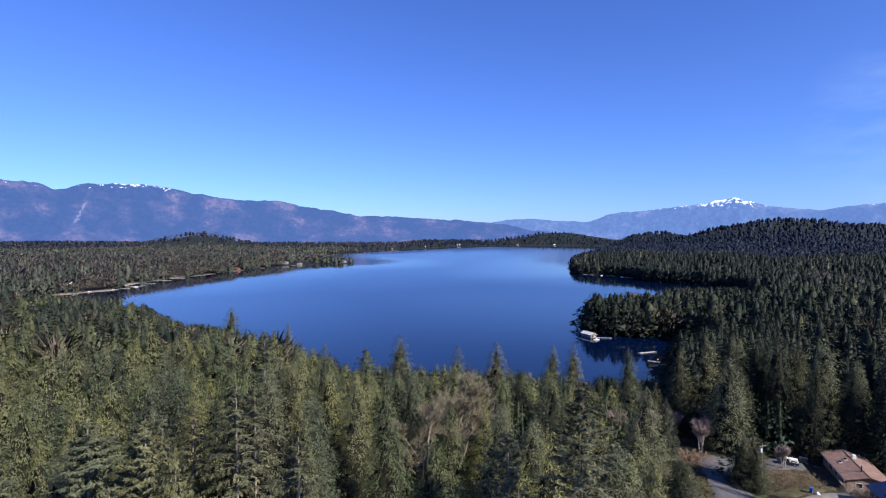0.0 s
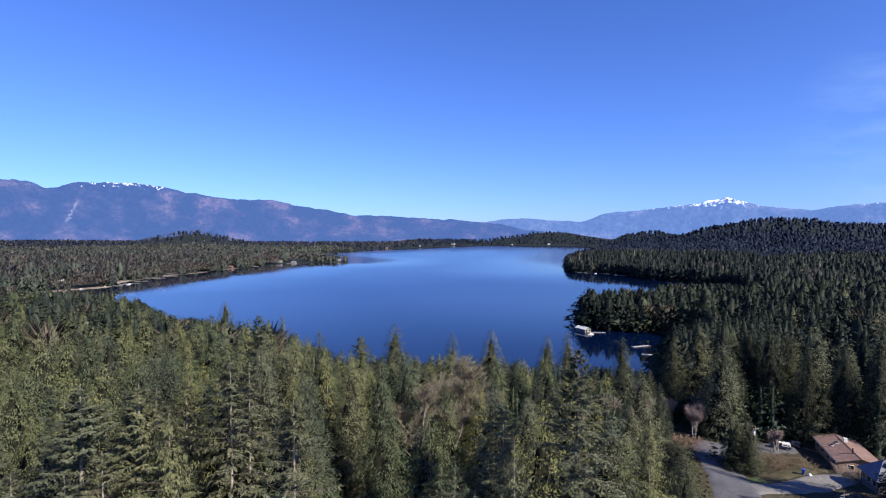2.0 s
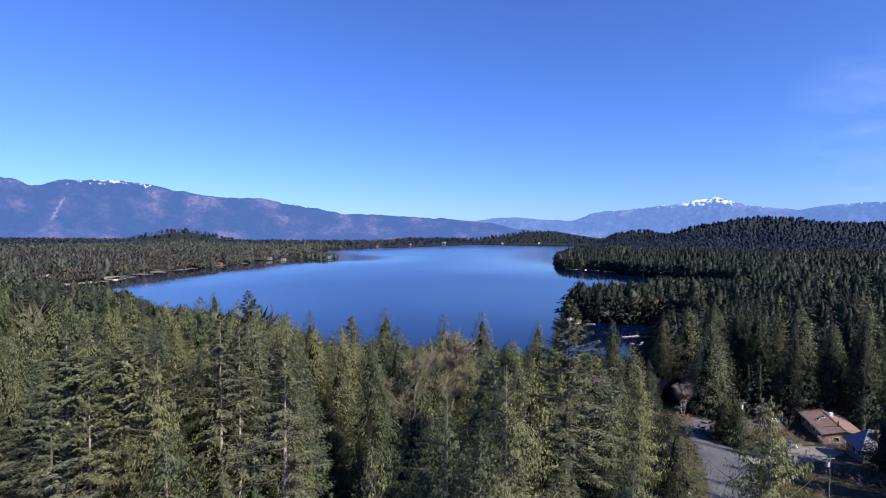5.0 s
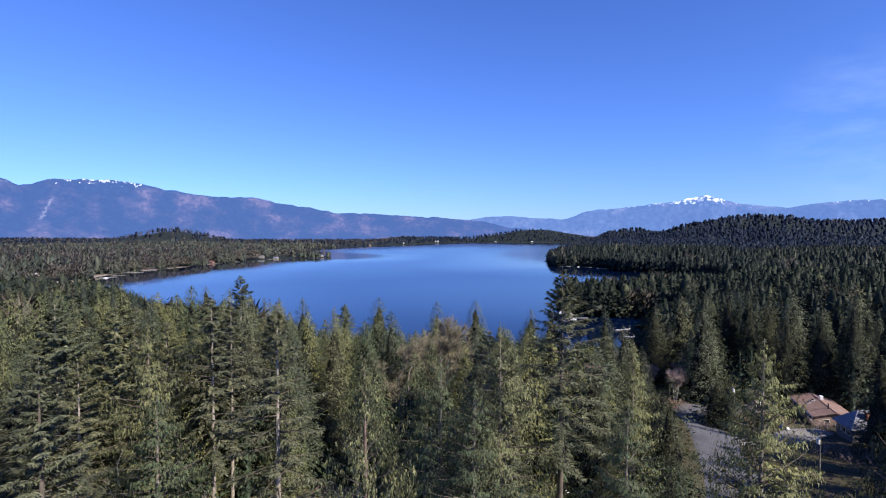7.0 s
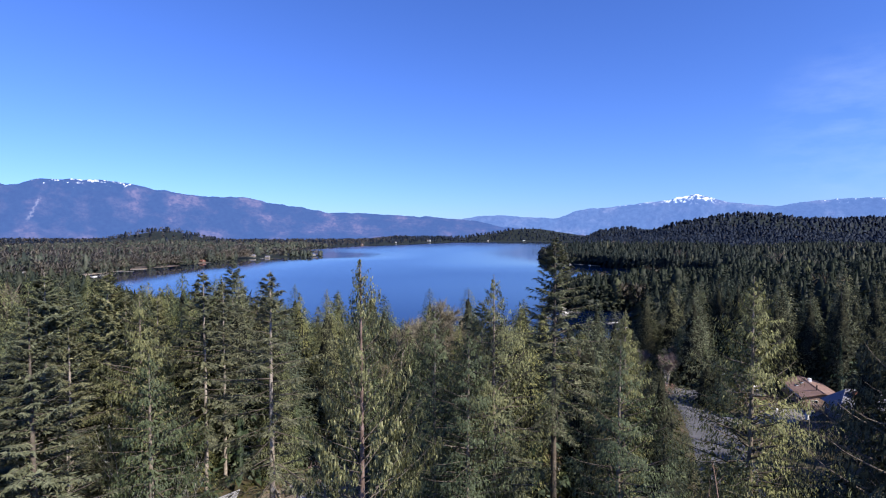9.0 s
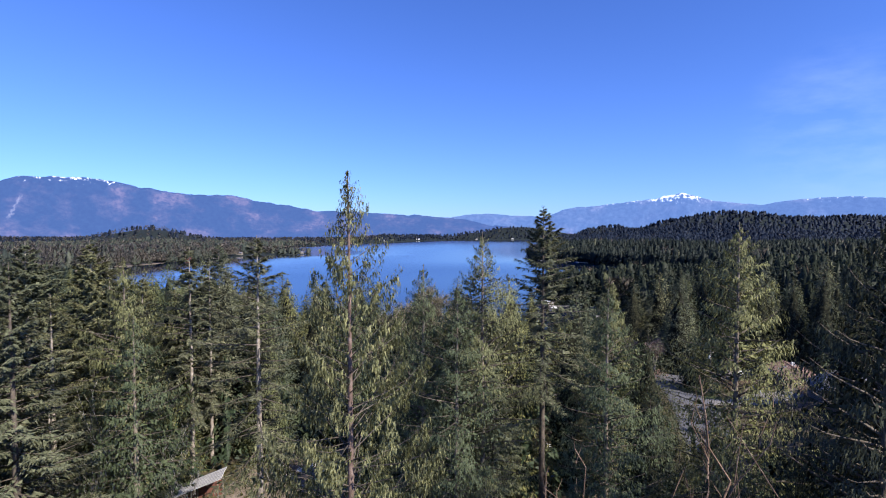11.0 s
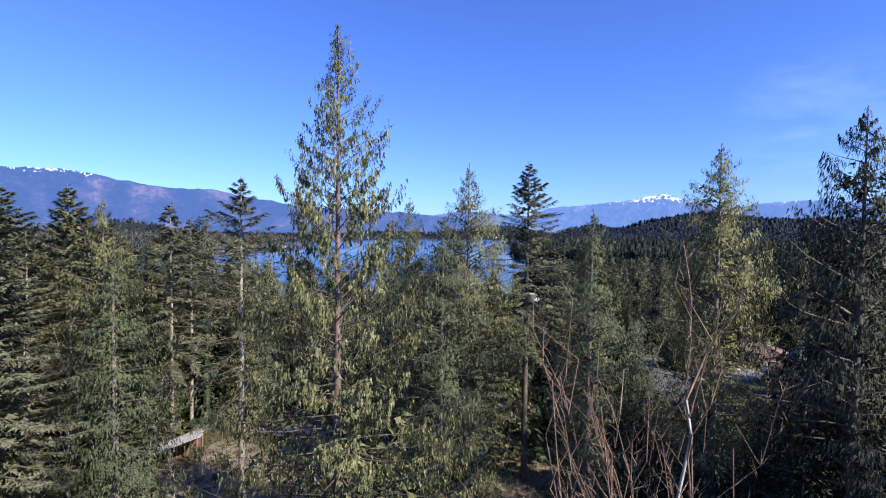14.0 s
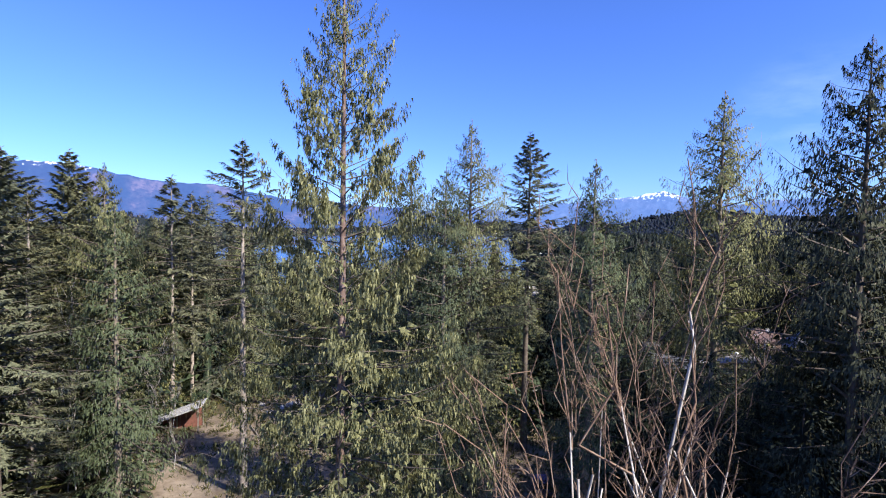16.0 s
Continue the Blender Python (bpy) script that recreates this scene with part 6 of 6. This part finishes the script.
for j, (x, y, turn, size, r, w, lab) in enumerate([
    (-770, 985, 1.2, 13, PALE_ROOF, WHITE_PAINT, "large white lakeside house with a pale roof"), (-592, 812, 0.9, 10, PALE_ROOF, OLD_WOOD, "weathered lakeside cottage with a pale roof"),
    (-577, 772, 0.7, 8, WHITE_PAINT, GREY_WALL, "small lakeside cottage with a white roof"), (-556, 850, 0.5, 8, GREY_ROOF, TAN_WALL, "tan lakeside cottage with a grey roof"),
    (-452, 1460, 1.5, 11, GREY_ROOF, OLD_WOOD, "weathered lakeside house with a grey roof"), (-410, 1456, 1.4, 9, GREY_ROOF, OLD_WOOD, "weathered lakeside house below tall firs"),
    (-500, 1235, 1.1, 9, RUST_WALL, RUST_WALL, "red lakeside cottage under trees"), (-300, 1552, 1.6, 8, GREY_ROOF, OLD_WOOD, "weathered cottage near the wooded point"),
    (432, 1105, 0.4, 10, BROWN_ROOF, TAN_WALL, "brown-roofed cottage by the bay"), (566, 1062, 0.5, 11, BROWN_ROOF, TAN_WALL, "brown-roofed house in a clearing by the bay"), (482, 962, 0.8, 8, PALE_ROOF, TAN_WALL, "pale-roofed cabin in a clearing by the bay"), (380, 1135, 0.9, 8, PALE_ROOF, WHITE_PAINT, "white boathouse at the water's edge"),
    (300, 4165, 1.5, 14, GREY_ROOF, WHITE_PAINT, "white house on the far shore"), (610, 4150, 1.3, 12, PALE_ROOF, TAN_WALL, "tan house on the far shore"), (900, 4105, 1.7, 14, PALE_ROOF, WHITE_PAINT, "white house on the far shore"), (-300, 2985, 1.2, 11, BROWN_ROOF, TAN_WALL, "brown-roofed house on the far shore"), (-110, 3330, 1.5, 12, GREY_ROOF, WHITE_PAINT, "white house on the far shore"), (120, 3860, 1.4, 18, GREY_ROOF, WHITE_PAINT, "grey-roofed house on the far shore")]):
    cottage(x, y, turn, size, r, w, lab)


def dock(x, y, turn, length, width, label, arm=0.0):
    d = new("dock")
    n = max(4, int(length / 1.2))
    mesh = bpy.data.meshes.new("plank")
    bm = boxed(length / n * 0.93, width, 0.12, at((0, 0, 0.42)))
    bm.to_mesh(mesh)
    bm.free()
    mesh.materials.append(DOCK_WOOD)
    for k in range(n):
        o = part("plank", mesh, d)
        o.location.x = -length / 2 + length * (k + 0.5) / n
    for k in range(0, n + 1, max(2, n // 4)):
        for s in (-1, 1):
            part("pile", (rod(0.14, 0.14, 3.2, at((-length / 2 + length * k / n, s * (width / 2 + 0.12), -2.2)), 8), OLD_WOOD), d)
    part("float", (boxed(length * 0.98, width * 0.7, 0.4, at((0, 0, 0.0))), OLD_WOOD), d)
    if arm:
        for k in (-0.28, 0.05):
            part("finger", (boxed(1.8, arm, 0.12, at((length * k, width / 2 + arm / 2 + 0.02, 0.42))), DOCK_WOOD), d)
    d.matrix_basis = at((x, y, 0)) @ Matrix.Rotation(turn, 4, "Z")
    return tagged(d, label, "dock", "docks on the lake")


def boat(x, y, turn, L, label, mat):
    b = new("boat")
    prof = [(-L / 2, 0.36, 0), (-L * 0.1, 0.42, 0), (L * 0.3, 0.30, 0.1), (L / 2, 0.02, 0.3)]
    W = L * 0.42
    top = [(x_, s * w_ * W, 0.7 + z_) for s in (1, -1) for x_, w_, z_ in (prof if s == 1 else prof[::-1])]
    low = [(x_ * 0.92, y_ * 0.7, -0.1) for x_, y_, _ in top]
    k = len(top)
    part("hull", (solid(top + low, [tuple(range(2 * k - 1, k - 1, -1))] + [(i, (i + 1) % k, k + (i + 1) % k, k + i) for i in range(k)] + [tuple(range(k))]), mat), b)
    part("cabin", (boxed(L * 0.3, W * 0.5, 0.9, at((0, 0, 0.7)), 0.1), WHITE_PAINT), b)
    part("windscreen", (boxed(0.08, W * 0.46, 0.4, at((L * 0.16, 0, 1.1))), GLASS), b)
    b.matrix_basis = at((x, y, 0)) @ Matrix.Rotation(turn, 4, "Z")
    return tagged(b, label, "boat", "boats on the lake")


dock(153, 378, 0.35, 15, 2.6, "grey floating swimming dock off the wooded shore")
dock(155, 346, -0.55, 27, 3.2, "long weathered dock with two fingers", 8.0)
dock(136, 432, -0.1, 16, 1.8, "narrow dock leading to a boathouse")
boat(156.5, 325, 0.8, 6.5, "white motor boat moored beside a dock", WHITE_PAINT)
boathouse = gable_house("boathouse", "open white-roofed boathouse standing over the water", at((127, 440, 0.3)) @ Matrix.Rotation(radians(28), 4, "Z"), 6.5, 11.5, 2.4, 1.4, OLD_WOOD, PALE_ROOF, 0.6, 2)
boat(129, 424, 0.2, 5.5, "small white boat by the boathouse", WHITE_PAINT)
for j, (x, y, turn, ln) in enumerate([(-548, 757, 0.6, 26), (-528, 782, 0.4, 30), (-517, 815, 0.3, 26), (-514, 852, 0.9, 30), (-520, 897, 0.2, 22), (-526, 960, 0.3, 26), (-524, 1005, 0.2, 24),
                                      (322, 1124, 2.4, 24), (362, 1096, 2.2, 22), (384, 1048, 1.9, 26), (-470, 1310, 0.3, 20), (-420, 1440, 1.2, 22)]):
    dock(x, y, turn, ln, 4.0, "pale lakeside dock on piles below the forest")
for j, (x, y, turn) in enumerate([(-536, 768, 0.5), (-520, 800, 1.9), (-508, 840, 0.8), (344, 1100, 0.6), (374, 1062, 2.0)]):
    boat(x, y, turn, 8.0, "white boat moored off the lakeside docks", WHITE_PAINT)


# ---- shrubs, stems and fallen wood ----
BIRCH = [broadleaf(820 + k, 15, 1, 0.22, 4, 1.3, lean=0.14, first=0.42, thick=0.010) for k in range(2)]
birch_protos = [bare_thing("birch_tree", b, PALE_BARK, PALE_BARK, "thin leaning birch with white bark and bare twigs") for b in BIRCH]
for k, (x, y, h) in enumerate([(-29.5, 57, 1.05), (-31.2, 58.5, 0.95), (-28.3, 59.5, 0.8), (-33, 56.5, 0.9), (-30.4, 61, 0.85)]):
    copy_thing(birch_protos[k % 2], planted(x, y, h, k * 1.7))
birch_protos[0].matrix_basis = planted(-36, 60, 0.8, 2.0)
birch_protos[1].matrix_basis = planted(-27, 66, 0.7, 4.0)

maple = bare_thing("maple_tree", broadleaf(911, 33, 5, 0.20, 4, 1.8, lean=0.09, first=0.34, thick=0.0075, forky=0.35, stub=0.22, crook=0.16, haze=16, haze_size=(0.7, 0.02)), PALE_BARK, BROWN_TWIG, "many-stemmed leafless maple with brown and pale limbs")
maple.matrix_basis = planted(8.4, 15.6, 0.97, 0.6)

SHRUB_WOOD = [broadleaf(840 + k, 2.8, 4, 0.45, 2, 1.6, lean=0.9, first=0.38, thick=0.010) for k in range(3)]
SHRUB_LEAF = foliage("bramble leaves", (0.05, 0.055, 0.02), (0.10, 0.10, 0.035), (0.17, 0.15, 0.06))
RED_TWIG = surface("rust-brown brambles", [(0.3, (0.22, 0.125, 0.095)), (0.55, (0.34, 0.215, 0.17)), (0.8, (0.46, 0.33, 0.28))], 1.0, 0.95, 0.2)


def shrub(kind, k, x, y, scale, mat, label, turn):
    me = SHRUB_MESH.setdefault((k, mat.name), mesh_of("shrub", crown_chunks(SHRUB_WOOD[k]), [mat]))
    o = new(kind, me)
    o.matrix_basis = planted(x, y, scale, turn, 1.15, 0.05)
    return tagged(o, label, "shrub", "bare shrubs in the undergrowth")


SHRUB_MESH = {}
rs = random.Random(77)
for cx, cy, sx, sy, count, mat, lab in ((31, 103, 7, 7, 34, RED_TWIG, "rust-brown leafless bramble thicket"), (-33, 68, 6, 7, 26, TWIG, "leafless grey-red shrub beside the shed"),
                                        (-18, 96, 9, 5, 14, TWIG, "leafless grey-red shrub at the clearing's edge"), (16, 52, 9, 6, 26, BROWN_TWIG, "tangled brown leafless shrub in the yard"),
                                        (77.5, 156, 5, 6, 22, RED_TWIG, "rust-brown leafless shrub by the road"), (97, 138, 7, 6, 34, BROWN_TWIG, "brown leafless shrub on the grass verge"), (109, 129.5, 4, 4, 12, TWIG, "grey-red leafless shrub beside the brown house"), (101, 112, 9, 6, 26, TWIG, "tangled leafless shrub below the grey house"),
                                        (4, 64, 8, 9, 20, BROWN_TWIG, "brown leafless shrub under the cedars"), (-12, 117, 10, 8, 34, RED_TWIG, "rust-brown leafless bramble in a forest gap"), (-10, 140, 8, 5, 14, TWIG, "pinkish leafless shrub in a forest gap")):
    for j in range(count):
        a, r = rs.random() * 6.28, math.sqrt(rs.random())
        shrub("shrub", rs.randrange(3), cx + sx * r * math.cos(a), cy + sy * r * math.sin(a), rs.uniform(0.6, 1.3), mat, lab, rs.random() * 6.28)

for k in range(16):
    x, y = rs.uniform(-26, -6), rs.uniform(60, 96)
    if k > 8:
        x, y = rs.uniform(6, 26), rs.uniform(50, 66)
    ln, a = rs.uniform(3, 8), rs.random() * 3.14
    z0, z1 = ground_z(x, y), ground_z(x + ln * math.cos(a), y + ln * math.sin(a))
    path = [(0, 0, z0 + 0.22), (ln * 0.5 * math.cos(a), ln * 0.5 * math.sin(a), (z0 + z1) / 2 + 0.3), (ln * math.cos(a), ln * math.sin(a), z1 + 0.22)]
    o = new("fallen_log", mesh_of("fallen_log", crown_chunks([tube(path, [0.18, 0.15, 0.1], 7)]), [rs.choice([OLD_WOOD, BARK])]))
    o.location = (x, y, 0)
    tagged(o, "weathered grey log lying on the forest floor", "log", "fallen logs")

fence = new("fence")
for k in range(5):
    part("post", (boxed(0.12, 0.12, 1.1, at((-4 + 2 * k, 0, 0)), 0.01), WHITE_PAINT), fence)
for z in (0.45, 0.85):
    for k in range(4):
        part("rail", (boxed(1.9, 0.05, 0.14, at((-3 + 2 * k, -0.08, z)), 0.01), WHITE_PAINT), fence)
fence.matrix_basis = at((31.5, 95.6, ground_z(31.5, 95.6))) @ Matrix.Rotation(0.12, 4, "Z")
tagged(fence, "low white rail fence behind the lawn", "fence")

# low green undergrowth: ferns, salal and seedlings, in tufts
g = np.random.default_rng(91)
ROAD_LINE = np.array([(51, 73), (59, 92), (66, 108), (73, 122), (79, 138), (84, 154)], float)
tuft = []
for cx, cy, sx, sy, count in ((-18, 84, 26, 30, 1700), (20, 66, 24, 26, 1900), (30, 110, 34, 26, 1200), (80, 135, 34, 30, 1800), (0, 40, 30, 16, 800), (-12, 117, 14, 12, 700)):
    x, y = cx + g.normal(0, 0.55, count) * sx, cy + g.normal(0, 0.55, count) * sy
    keep = np.ones(count, bool)
    for (ax, ay), (bx, by) in zip(ROAD_LINE[:-1], ROAD_LINE[1:]):
        s = (((x - ax) * (bx - ax) + (y - ay) * (by - ay)) / ((bx - ax) ** 2 + (by - ay) ** 2)).clip(0, 1)
        keep &= np.hypot(x - ax - s * (bx - ax), y - ay - s * (by - ay)) > 5
    keep &= ~((x > 78) & (x < 124) & (y > 113) & (y < 158))
    x, y = x[keep], y[keep]
    z = ground_height(x, y)
    blades = 9
    i = np.repeat(np.arange(len(x)), blades)
    a = g.random(len(i)) * 6.28
    size = np.repeat(g.uniform(0.25, 0.9, len(x)), blades)
    d = unit(np.column_stack([np.cos(a), np.sin(a), g.uniform(0.5, 1.8, len(i))]))
    pz = np.column_stack([x[i] + g.normal(0, 0.2, len(i)), y[i] + g.normal(0, 0.2, len(i)), z[i]])
    tuft.append(kites(pz, d, unit(np.cross(d, g.normal(0, 1, (len(i), 3)))), size, size * 0.11))
tagged(new("undergrowth", mesh_of("undergrowth", crown_chunks(tuft), [SHRUB_LEAF])), "low green ferns and salal on the forest floor", "undergrowth", kind="stuff")
